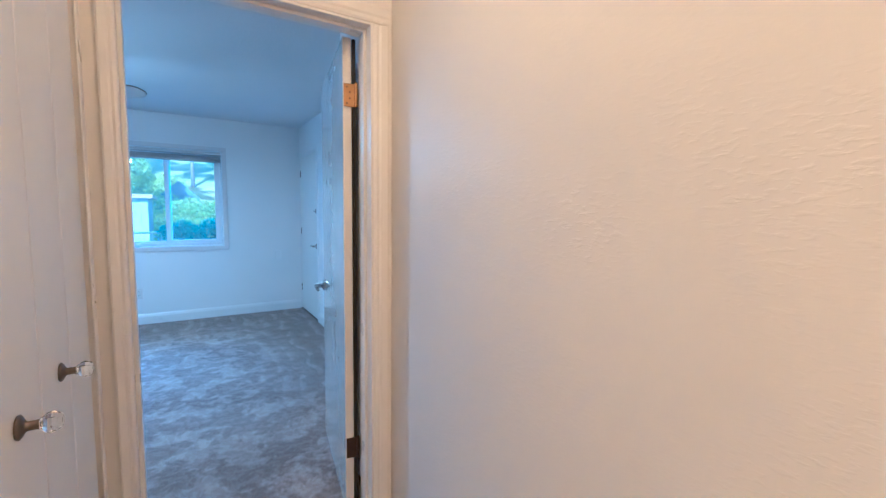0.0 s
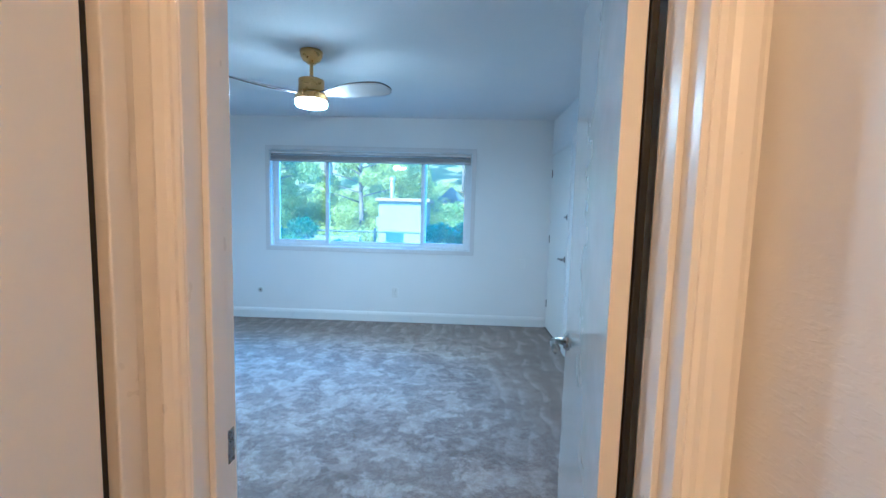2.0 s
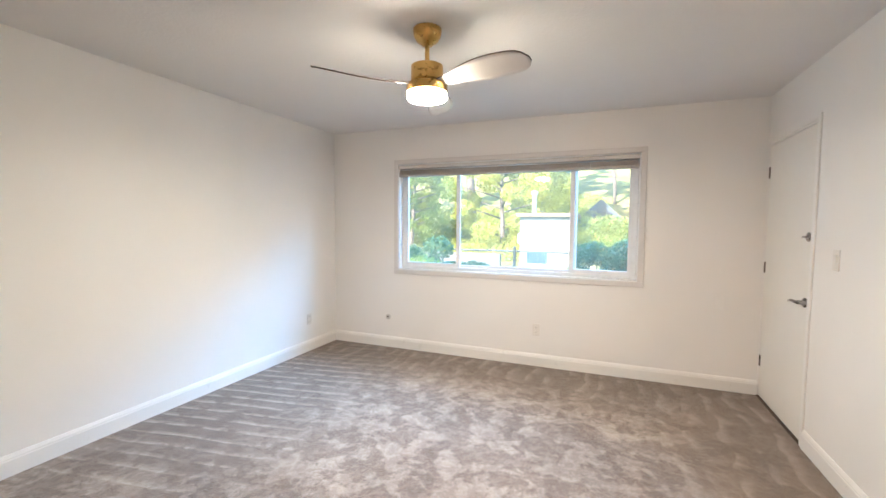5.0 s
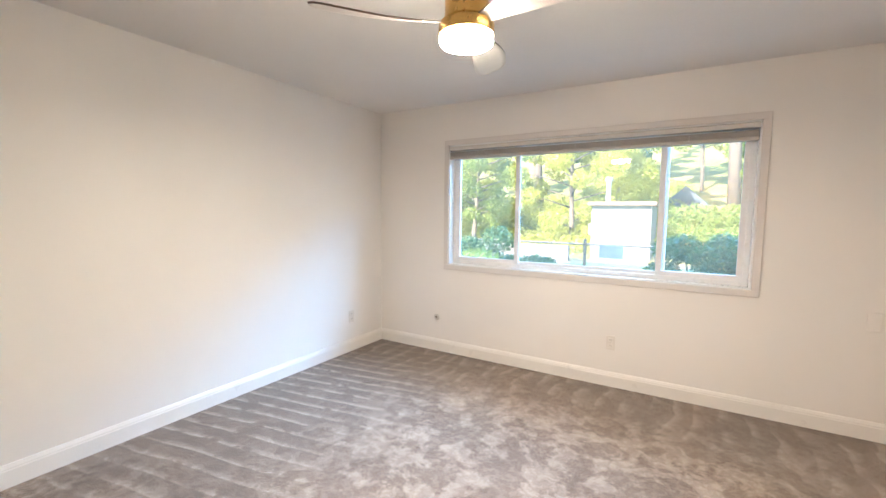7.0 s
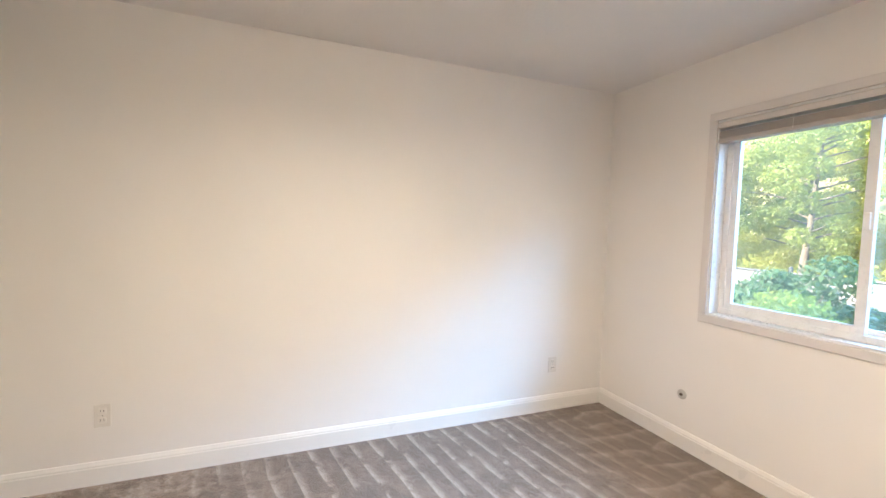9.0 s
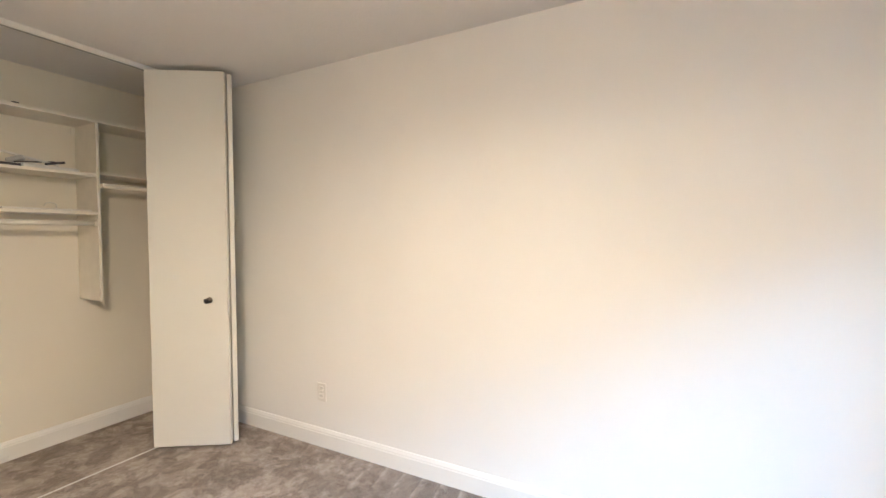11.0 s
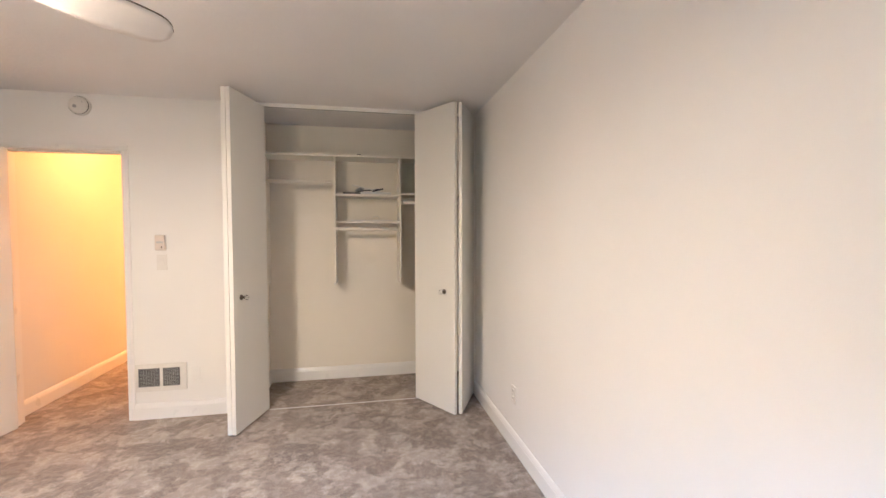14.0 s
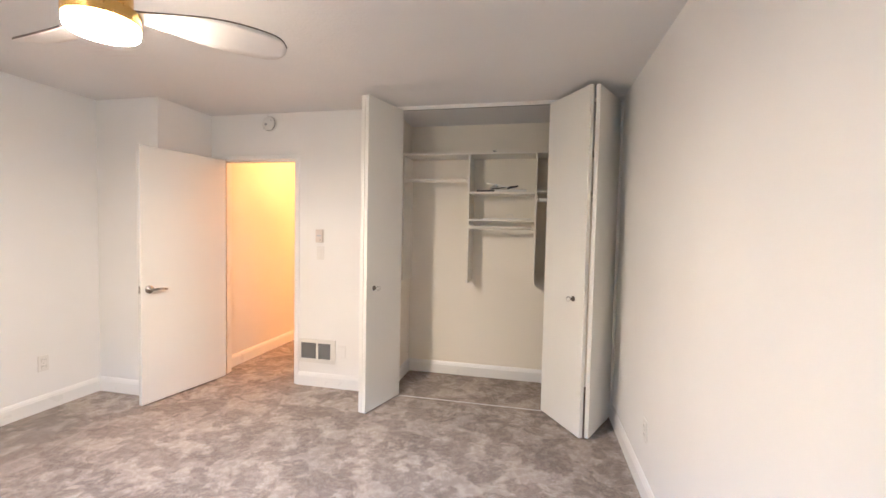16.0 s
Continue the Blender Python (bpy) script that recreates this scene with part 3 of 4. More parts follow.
def crystal_knob(parent, m):
    """A pewter rose and neck with a facetted crystal grip, along local +z."""
    rose = part("knob_rose", lathe([(0, 0), (0.019, 0), (0.020, 0.003), (0.016, 0.006), (0.010, 0.009), (0.0075, 0.012), (0.0075, 0.024), (0.009, 0.027), (0, 0.027)], 20, m),
                PEWTER, parent, "antique pewter knob base", True)
    part("crystal_grip", lathe([(0, 0.0265), (0.009, 0.027), (0.0165, 0.036), (0.018, 0.042), (0.0155, 0.050), (0.008, 0.055), (0, 0.056)], 8, m), CRYSTAL, rose, "facetted crystal grip")


bifold("bifold_door", [((0.030, 0.014), (0.236, 0.425)), ((0.270, 0.429), (0.522, 0.018))], 0.018, 2.408, 0.028, DOOR_SATIN, "closet doors",
       "half-folded white flush bifold closet door beside the wall", [(1, 0.24, 0.962)], 1)
bifold("bifold_door", [((1.800, 0.012), (1.882, 0.450)), ((1.852, 0.455), (1.722, 0.018))], 0.018, 2.408, 0.030, DOOR_SATIN, "closet doors",
       "folded white flush bifold closet door beside the vent", [(1, 0.2, 0.968)], -1)
track = thing("closet_track", "white metal bifold track under the ceiling", "track")
part("rail", box((0.0, -0.022, 2.412), (1.83, 0.022, H), 0.002), TRIM, track)
part("rail_groove", box((0.004, -0.008, 2.4105), (1.826, 0.008, 2.4125)), GRILLE, track)
part("jamb_strip", box((0.0, -0.03, 0.0), (0.012, 0.03, 2.412), 0.002), TRIM, track)
sill = thing("carpet_seam_strip", "thin pale strip over the carpet seam at the closet", "trim", kind="structure")
part("strip", box((0.50, 0.004, 0.0), (1.72, 0.014, 0.004), 0.0015, 1), PLATE, sill)
for xx in (0.056, 1.80):
    part("floor_bracket", box((xx - 0.02, -0.02, 0.0), (xx + 0.02, 0.035, 0.004), 0.001, 1), STEEL, sill)
    part("pivot_pin", lathe([(0, 0.003), (0.005, 0.003), (0.005, 0.02), (0, 0.02)], 10, pose(xx, 0.014, 0)), STEEL, sill)

# hall closet with four folding panels
hc = HALL_L - 0.021
W4 = 0.2185
ys = [-0.197 - W4 * k for k in range(5)]
bifold("hall_bifold_door", [((hc, ys[0]), (hc, ys[1])), ((hc, ys[1]), (hc, ys[2]))], 0.018, 2.022, 0.030, HALL_DOOR, "hall closet doors",
       "closed white flush bifold hall closet door with crystal knob", [(1, 0.40, 0.992)], 1)
bifold("hall_bifold_door", [((hc, ys[2]), (hc, ys[3])), ((hc, ys[3]), (hc, ys[4]))], 0.018, 2.022, 0.030, HALL_DOOR, "hall closet doors",
       "closed white flush bifold hall closet door with crystal knob", [(0, 0.60, 0.992)], 1)
hcf = thing("hall_closet_frame", "flat white painted trim round the hall closet", "door frame", kind="structure")
part("casing", box((HALL_L, -0.181, 0), (HALL_L + 0.006, -0.140, 2.10), 0.002), TRIM, hcf)
part("casing", box((HALL_L, -1.145, 0), (HALL_L + 0.006, -1.075, 2.10), 0.002), TRIM, hcf)
part("casing", box((HALL_L, -1.075, 2.03), (HALL_L + 0.006, -0.181, 2.10), 0.002), TRIM, hcf)
# strip coloured black to draw the shaded gap beside the folding door
part("edge_gap_shade", box((HALL_L - 0.032, -0.1955, 0.02), (HALL_L - 0.016, -0.1785, 2.028), 0.001, 1), BLACK, hcf, "dark strip imitating the shade in the gap")

# hall ceiling lamps, both out of view; the far one is added fill


def hall_lamp(at, r, label):
    """A flush lamp: metal base under the ceiling and a glowing glass dome of radius r."""
    lamp = thing("hall_ceiling_lamp", label, "lamp", "hall lamps")
    m, d = pose(*at, 0), r / 0.15
    part("lamp_base", lathe([(0, H), (r, H), (r, H - 0.02 * d), (r * 0.93, H - 0.025 * d), (0, H - 0.025 * d)], 32, m), NICKEL, lamp, smooth=True)
    part("shade", lathe([(r * 0.92, H - 0.026 * d), (r * 0.90, H - 0.055 * d), (r * 0.70, H - 0.085 * d), (r / 3, H - 0.10 * d), (0, H - 0.103 * d)], 32, m),
         HALL_LENS, lamp, "warm glowing glass dome", True)


# no known source here: added lamp that evens out the hall's brightness
hall_lamp((2.45, -2.75), 0.15, "unseen warm flush ceiling lamp added to brighten the hall")
hall_lamp((3.10, -0.92), 0.055, "small round warm glowing hall ceiling lamp")

# ---- closet fittings ----
SF, SB = -0.365, BACK                       # front and back of the shelving
MW = 0.018
shelf_unit = thing("closet_organizer", "white melamine closet organizer with shelves and rods", "shelving")
for xx in (0.009, 0.618, 1.212, 1.826):
    part("upright", box((xx - MW / 2, SB, 0.945), (xx + MW / 2, SF, 2.108), 0.0015, 1), MELAMINE, shelf_unit)
part("top_shelf", box((0.0, SB, 2.110), (1.835, SF, 2.130), 0.0015, 1), MELAMINE, shelf_unit)
for zz in (1.768, 1.522):
    part("shelf", box((0.628, SB, zz - 0.009), (1.202, SF, zz + 0.009), 0.0015, 1), MELAMINE, shelf_unit)
part("shelf", box((0.019, SB, 1.775), (0.608, SF - 0.01, 1.793), 0.0015, 1), MELAMINE, shelf_unit)
for xa, xb, zz in ((0.628, 1.202, 1.456), (1.222, 1.816, 1.880), (0.019, 0.608, 1.705)):
    part("rod", tube([(xa, SF - 0.018, zz), (xb, SF - 0.018, zz)], 0.0165, 14), MELAMINE, shelf_unit, smooth=True)
    for xx, s in ((xa, 1), (xb, -1)):
        part("rod_cup", lathe([(0, 0), (0.024, 0), (0.024, 0.008), (0.018, 0.014), (0, 0.014)], 16, pose(xx, SF - 0.018, zz, 0, 90 * s, 0)), MELAMINE, shelf_unit, smooth=True)
for xx in (0.618, 1.212):
    part("back_rail", box((xx - 0.03, SB + 0.0005, 2.06), (xx + 0.03, SB + 0.012, 2.10), 0.001, 1), MELAMINE, shelf_unit)
part("end_cap", lathe([(0, 0), (0.012, 0), (0.012, 0.014), (0, 0.016)], 12, pose(1.212, SF + 0.001, 0.962, -90, 0, 0)), PLATE, shelf_unit)

# loose bits on the shelves


def flat_piece(name, at, size, turn, material, label, tilt=0.0, cat="scrap"):
    x, y, z = at
    m = pose(x, y, z + abs(math.sin(radians(tilt))) * size[0] / 2, 0, tilt, turn)
    b = box((-size[0] / 2, -size[1] / 2, 0), (size[0] / 2, size[1] / 2, size[2]), min(size) * 0.2, 1, m=m)
    return tagged(link_mesh(name, b, material), label, cat)


Z1, Z2 = 1.777, 1.531
flat_piece("dark_strip", (1.02, -0.395, Z1), (0.24, 0.030, 0.016), 3, PAPER_DARK, "dark flat strip lying on the closet shelf")
flat_piece("paper_stack", (0.85, -0.455, Z1), (0.28, 0.15, 0.022), 8, PAPER, "loose white sheets stacked on the closet shelf", cat="paper")
flat_piece("white_strip", (0.93, -0.42, Z1 + 0.022), (0.26, 0.022, 0.012), -10, PLATE, "white plastic strip leaning on closet shelf papers", -13)
flat_piece("black_clip", (0.82, -0.40, Z1 + 0.022), (0.10, 0.024, 0.014), 12, PAPER_DARK, "small black clip on the closet shelf papers", 14)
flat_piece("dark_batten", (0.91, -0.41, Z1 + 0.02), (0.20, 0.014, 0.008), 12, PAPER_DARK, "thin dark batten lying across the closet papers", 8)
flat_piece("grey_bracket", (0.985, -0.43, Z1 + 0.016), (0.08, 0.035, 0.030), -35, STEEL, "grey metal bracket on the closet shelf", 20)
flat_piece("plastic_batten", (0.86, -0.40, Z2), (0.42, 0.030, 0.012), 1.5, PLATE, "long white batten lying along the closet shelf")
hook = tube([(0.84 + 0.03 * math.cos(t * 0.5), -0.43, Z2 + 0.026 + 0.024 * math.sin(t * 0.5)) for t in range(0, 11)], 0.003, 8)
tagged(link_mesh("plastic_hook", hook, PLATE), "bent white plastic hook on the closet shelf", "hook")
flat_piece("black_knob_piece", (0.99, -0.40, 2.130), (0.03, 0.02, 0.013), 20, PAPER_DARK, "small dark piece on the top closet shelf")

# ---- ceiling fan ----
FX, FYC = 2.085, 2.190
fan = thing("ceiling_fan", "brushed gold three-blade ceiling fan with lit lamp", "ceiling fan", at=pose(FX, FYC, 0))
part("canopy", lathe([(0, H), (0.076, H), (0.077, H - 0.012), (0.072, H - 0.040), (0.056, H - 0.066), (0.034, H - 0.078), (0.026, H - 0.088), (0, H - 0.088)], 40), GOLD, fan, smooth=True)
part("downrod", lathe([(0.0125, H - 0.086), (0.0125, 2.262)], 20), GOLD, fan, smooth=True)
part("coupler", lathe([(0, 2.272), (0.018, 2.270), (0.019, 2.256), (0.022, 2.248), (0, 2.248)], 20), BLACK, fan, smooth=True)
part("motor_housing", lathe([(0, 2.250), (0.078, 2.250), (0.086, 2.245), (0.087, 2.165), (0.080, 2.157), (0, 2.157)], 48), GOLD, fan, smooth=False)
part("light_ring", lathe([(0, 2.150), (0.102, 2.150), (0.110, 2.146), (0.111, 2.108), (0.107, 2.104), (0, 2.104)], 48), GOLD, fan)
lens = part("lens", lathe([(0.101, 2.070), (0.090, 2.067), (0, 2.065)], 48), LENS, fan, "glowing white diffuser", True)
part("lens_rim", lathe([(0.106, 2.1035), (0.107, 2.082), (0.105, 2.074), (0.101, 2.070)], 48), LENS_RIM, lens, "glowing side of the diffuser", True)


def blade_mesh():
    """One swept blade along +x: narrow root, broad belly, round tip, twisted and slightly rising."""
    b = bmesh.new()
    n, rows = 26, []
    for k in range(n + 1):
        s = k / n
        x = 0.085 + 0.515 * s
        half = 0.026 + 0.056 * math.sin(math.pi * min(1, s * 1.12) ** 0.9 * 0.62) ** 1.6
        if s > 0.86:
            half *= math.sqrt(max(0.0, 1 - ((s - 0.86) / 0.145) ** 2))
        mid = -0.020 * math.sin(math.pi * s) + 0.018 * s
        twist = radians(24 - 8 * s)
        z = 2.150 + 0.006 * s * s
        row = []
        for side in range(7):
            w = (side / 3 - 1) * half
            crown = 0.004 * (1 - (side / 3 - 1) ** 2)
            row.append(b.verts.new((x, mid + w * math.cos(twist), z - w * math.sin(twist) + crown)))
        rows.append(row)
    for r0, r1 in zip(rows, rows[1:]):
        for side in range(6):
            b.faces.new((r0[side], r0[side + 1], r1[side + 1], r1[side]))
    bmesh.ops.recalc_face_normals(b, faces=b.faces[:])
    bmesh.ops.solidify(b, geom=b.faces[:], thickness=0.007)
    return b


bl = part("blade", blade_mesh(), BLADE, fan, "off-white curved blade with a dark edge", True)
bl.data.materials.append(BLADE_EDGE)
for poly in bl.data.polygons:
    poly.material_index = 1 if abs(poly.normal.z) < 0.5 else 0
bl.matrix_basis = pose(0, 0, 0, 0, 0, -17)
for k in (1, 2):
    c = bl.copy()
    scene.collection.objects.link(c)
    c.parent = fan
    c.matrix_basis = pose(0, 0, 0, 0, 0, -17 + 120 * k)

# ---- wall fittings ----


def outlet(at, turn, label, kind="outlet"):
    """A cover plate facing local -y, with what it carries."""
    ob = thing("wall_" + kind, label, kind, "wall fittings", at=Matrix.Translation(at) @ pose(0, 0, 0, 0, 0, turn))
    if kind == "jack":
        part("plate", lathe([(0, 0), (0.032, 0), (0.032, 0.003), (0.026, 0.006), (0.012, 0.007), (0, 0.007)], 28, pose(0, 0, 0, 90, 0, 0)), PLATE_GREY, ob, smooth=True)
        part("socket", lathe([(0, 0.006), (0.010, 0.006), (0.010, 0.012), (0.005, 0.013), (0, 0.010)], 16, pose(0, 0, 0, 90, 0, 0)), PEWTER, ob)
        return ob
    part("plate", box((-0.036, -0.006, -0.059), (0.036, 0, 0.059), 0.003), WALL if kind == "blank plate" else PLATE, ob)
    if kind == "outlet":
        for zz in (-0.024, 0.024):
            face = part("receptacle", box((-0.017, -0.009, zz - 0.015), (0.017, -0.005, zz + 0.015), 0.004), PLATE, ob)
            for xx in (-0.007, 0.007):
                part("slot", box((xx - 0.0012, -0.0094, zz - 0.002), (xx + 0.0012, -0.0088, zz + 0.007)), SLOT, face)
        part("screw", lathe([(0, 0), (0.003, 0), (0.0025, 0.0012), (0, 0.0014)], 10, pose(0, -0.006, 0, 90, 0, 0)), NICKEL, ob)
    elif kind == "switch":
        part("rocker", box((-0.0165, -0.010, -0.033), (0.0165, -0.005, 0.033), 0.002, m=pose(0, 0, 0, 4, 0, 0)), PLATE, ob)
    else:
        for zz in (-0.042, 0.042):
            part("screw", lathe([(0, 0), (0.003, 0), (0.0025, 0.0012), (0, 0.0014)], 10, pose(0, -0.006, zz, 90, 0, 0)), PLATE, ob)
    return ob


outlet((0, 3.735, 0.352), 90, "white duplex outlet low on the wall near the corner")
outlet((0, 0.955, 0.358), 90, "white duplex outlet low on the wall near the closet")
outlet((2.385, LY, 0.362), 0, "white duplex outlet below the window")
outlet((LX, 0.985, 0.360), -90, "white duplex outlet low on the outer-door wall")
outlet((0.722, LY, 0.345), 0, "small round cable jack low on the wall", "jack")
outlet((3.905, LY, 0.753), 0, "painted-over blank cover plate beside the window", "blank plate")
outlet((LX, 3.045, 1.215), -90, "white rocker light switch beside the outer door", "switch")
outlet((2.466, 0, 1.200), 180, "white rocker light switch below the thermostat", "switch")
outlet((2.250, 0, 0.323), 180, "painted-over blank cover plate beside the vent", "blank plate")

thermo = thing("thermostat", "small tan plastic wall thermostat beside the doorway", "thermostat", at=pose(2.470, 0, 1.350, 0, 0, 180))
part("back_plate", box((-0.038, -0.006, -0.060), (0.038, 0, 0.060), 0.002), PLATE, thermo)
part("cover", box((-0.034, -0.026, -0.056), (0.034, -0.006, 0.056), 0.005), PLATE_TAN, thermo)
part("dial_window", box((-0.022, -0.0268, -0.004), (0.022, -0.0255, 0.010), 0.0005, 1), STEEL, thermo)
part("slider", box((0.010, -0.029, -0.040), (0.016, -0.0255, -0.028), 0.001, 1), BRONZE, thermo)

det = thing("smoke_detector", "round white smoke detector above the doorway", "smoke detector", at=pose(2.972, 0, 2.346, -90, 0, 0))
part("base", lathe([(0, 0), (0.070, 0), (0.070, 0.010), (0.066, 0.012), (0, 0.012)], 40), PLATE, det, smooth=True)
part("body", lathe([(0.062, 0.011), (0.064, 0.020), (0.060, 0.034), (0.048, 0.042), (0.030, 0.044), (0, 0.044)], 40), PLATE, det, smooth=True)
part("test_button", lathe([(0, 0.0435), (0.012, 0.0435), (0.012, 0.047), (0, 0.048)], 20, pose(0.014, 0.012, 0)), GRILLE, det)
part("vent_slot", lathe([(0.0645, 0.021), (0.0652, 0.024), (0.0635, 0.027)], 40), SLOT, det)
part("indicator", lathe([(0, 0.040), (0.003, 0.040), (0.003, 0.045), (0, 0.046)], 10, pose(-0.035, -0.02, 0)), SLOT, det)

vent = thing("wall_vent", "white double-grille heating register low on the wall", "vent", at=pose(2.490, 0, 0.318, 0, 0, 180))
b = box((-0.178, -0.010, 0.072), (0.178, 0, 0.106), 0.002)
box((-0.178, -0.010, -0.106), (0.178, 0, -0.070), 0.002, bm=b)
for xa, xb in ((-0.178, -0.158), (-0.0105, 0.0105), (0.130, 0.178)):
    box((xa, -0.0098, -0.0705), (xb, 0, 0.0725), 0.0015, bm=b)
part("register_frame", b, PLATE, vent)
# near-black sheet flat on the wall imitates the duct's shaded inside
part("duct_shade", box((-0.158, -0.0025, -0.070), (0.130, -0.0005, 0.072)), DUCT, vent)
for lo, hi in ((-0.157, -0.012), (0.012, 0.129)):
    n = 13
    for k in range(n):
        zz = -0.064 + k * 0.0108
        part("louvre", box((lo, -0.0075, zz - 0.0016), (hi, -0.003, zz + 0.0016), m=pose(0, 0, 0)), GRILLE, vent)
    for k in range(1, 8):
        xx = lo + (hi - lo) * k / 8
        part("bar", box((xx - 0.0012, -0.0085, -0.070), (xx + 0.0012, -0.0072, 0.072)), GRILLE, vent)

# ---- outside ----
GZ = -0.25


def terrain(x, y):
    """Level by the house, then a bank that climbs away to the left and behind."""
    rise = max(0.0, y - 17 + 0.25 * min(x, 3) - 0.1 * max(0, x - 3))
    h = 0.16 * rise + 0.0035 * rise * rise
    h = min(h, 26 + 0.02 * rise)
    return GZ + h + 0.25 * min(1, rise / 6) * noise.noise((x * 0.15, y * 0.15, 3))


def ground_mesh():
    xs = [-700, -300, -150, -90] + [-60 + 2.5 * k for k in range(45)] + [60, 90, 150, 300, 700]
    yy = [-700, -100, -20, 0, 4.0] + [6 + 2 * k for k in range(40)] + [100, 140, 200, 300, 700]
    b = bmesh.new()
    grid = [[b.verts.new((x, y, terrain(x, min(y, 120)))) for x in xs] for y in yy]
    for r0, r1 in zip(grid, grid[1:]):
        for k in range(len(xs) - 1):
            b.faces.new((r0[k], r0[k + 1], r1[k + 1], r1[k]))
    return b


tagged(link_mesh("ground", ground_mesh(), GRASS, smooth=True), "dry green-brown grass rising to a wooded bank", "ground", kind="structure")
tagged(link_mesh("pavement", box((-14, 9.4, GZ - 0.05), (5.2, 16.9, GZ + 0.02), 0.01, 1), CONCRETE), "pale sunlit concrete deck behind the fence", "pavement", kind="structure")
tagged(link_mesh("pool_water", box((-0.5, 9.9, GZ - 0.05), (4.6, 15.2, GZ + 0.035), 0.004, 1), WATER), "strip of turquoise pool water in the deck", "water", kind="structure")
tagged(link_mesh("low_wall", box((-14, 15.2, GZ - 0.05), (-0.7, 15.45, GZ + 0.55), 0.02), CONCRETE), "low pale concrete wall behind the deck", "wall", kind="structure")

fence = thing("fence", "thin dark metal fence with a gate", "fence")
FYE = 8.1
for xx in (-5.2, -3.0, -0.8, 1.34, 2.46, 4.6):
    part("post", lathe([(0, GZ - 0.1), (0.028, GZ - 0.1), (0.028, 0.95), (0.02, 0.975), (0, 0.98)], 12, pose(xx, FYE, 0)), IRON, fence)
for xa, xb in ((-7, 1.34), (1.34, 2.46), (2.46, 6)):
    part("top_rail", tube([(xa, FYE, 0.885), (xb, FYE, 0.885)], 0.018, 8), IRON, fence)
    part("bottom_rail", tube([(xa, FYE, GZ + 0.08), (xb, FYE, GZ + 0.08)], 0.012, 8), IRON, fence)
wire = bmesh.new()
for k in range(-60, 62):
    xa = k * 0.11
    for s in (1, -1):
        p, q = (xa, GZ + 0.1), (xa + s * 1.0, 0.875)
        tube([(p[0], FYE, p[1]), (q[0], FYE, q[1])], 0.0016, 3, bm=wire)
tagged(part("wire_mesh", wire, STEEL, fence), kind="stuff")
sign = thing("fence_sign", "pale blue-grey notice board lettered in darker blue", "sign")
part("board", box((1.58, FYE - 0.035, 0.66), (1.97, FYE - 0.029, 0.885), 0.002, 1), SIGN_BLUE, sign)


def lettering(text, centre, height, material, parent, turn=90):
    """Raised letters in the built-in font, upright and facing -y."""
    cu = bpy.data.curves.new("lettering", "FONT")
    cu.body, cu.size, cu.extrude, cu.align_x, cu.align_y = text, height, 0.001, "CENTER", "CENTER"
    tmp = bpy.data.objects.new("lettering", cu)
    scene.collection.objects.link(tmp)
    bpy.context.view_layer.update()
    me = bpy.data.meshes.new_from_object(tmp)
    bpy.data.objects.remove(tmp)
    bpy.data.curves.remove(cu)
    me.transform(pose(*centre, turn, 0, 0))
    me.materials.clear()
    me.materials.append(material)
    ob = new("lettering", me)
    ob.parent = parent
    return ob


lettering("POOL", (1.735, FYE - 0.0365, 0.822), 0.105, SIGN_INK, sign)
lettering("CLOSED", (1.765, FYE - 0.0365, 0.722), 0.092, SIGN_INK, sign)
for xx in (1.62, 1.93):
    part("cable_tie", tube([(xx, FYE - 0.038, 0.872), (xx, FYE - 0.030, 0.893), (xx, FYE + 0.012, 0.898)], 0.004, 6), SIGN_INK, sign)

shed = thing("pool_shed", "small sunlit white stucco outbuilding with a flue", "outbuilding")
part("wall", box((-0.20, 16.4, GZ - 0.2), (1.76, 19.0, 1.71), 0.02), STUCCO, shed)
part("roof", box((-0.32, 16.2, 1.71), (1.92, 19.2, 1.85), 0.02), ROOF_EDGE, shed, "tan flat roof edge")
part("flue", lathe([(0, 1.85), (0.09, 1.85), (0.09, 2.60), (0.135, 2.607), (0.135, 2.74), (0.03, 2.78), (0, 2.78)], 16, pose(0.25, 17.0, 0)), STEEL, shed, "metal flue pipe")
part("wall_box", box((-0.38, 16.8, 0.65), (-0.20, 17.2, 1.05), 0.01), STUCCO, shed)
part("door", box((0.75, 16.38, GZ), (1.55, 16.402, 1.50), 0.004), STUCCO, shed)

house = thing("distant_house", "grey gabled house beyond the hedge", "house")
hb = box((1.35, 27.0, -1), (3.85, 34, 1.62))
part("wall", hb, SIDING, house)
g = bmesh.new()
for yv in (26.6, 34.2):
    for x, z in ((1.15, 1.6), (2.60, 2.98), (4.05, 1.6)):
        g.verts.new((x, yv, z))
g.verts.ensure_lookup_table()
v = g.verts
for f in ((0, 1, 2), (3, 5, 4), (0, 3, 4, 1), (1, 4, 5, 2), (0, 2, 5, 3)):
    g.faces.new([v[k] for k in f])
part("roof", g, SHINGLE, house, "grey shingle gable roof")
part("window", box((2.25, 26.52, 1.8), (2.95, 26.59, 2.2), 0.01, 1), PAPER_DARK, house)

# plants


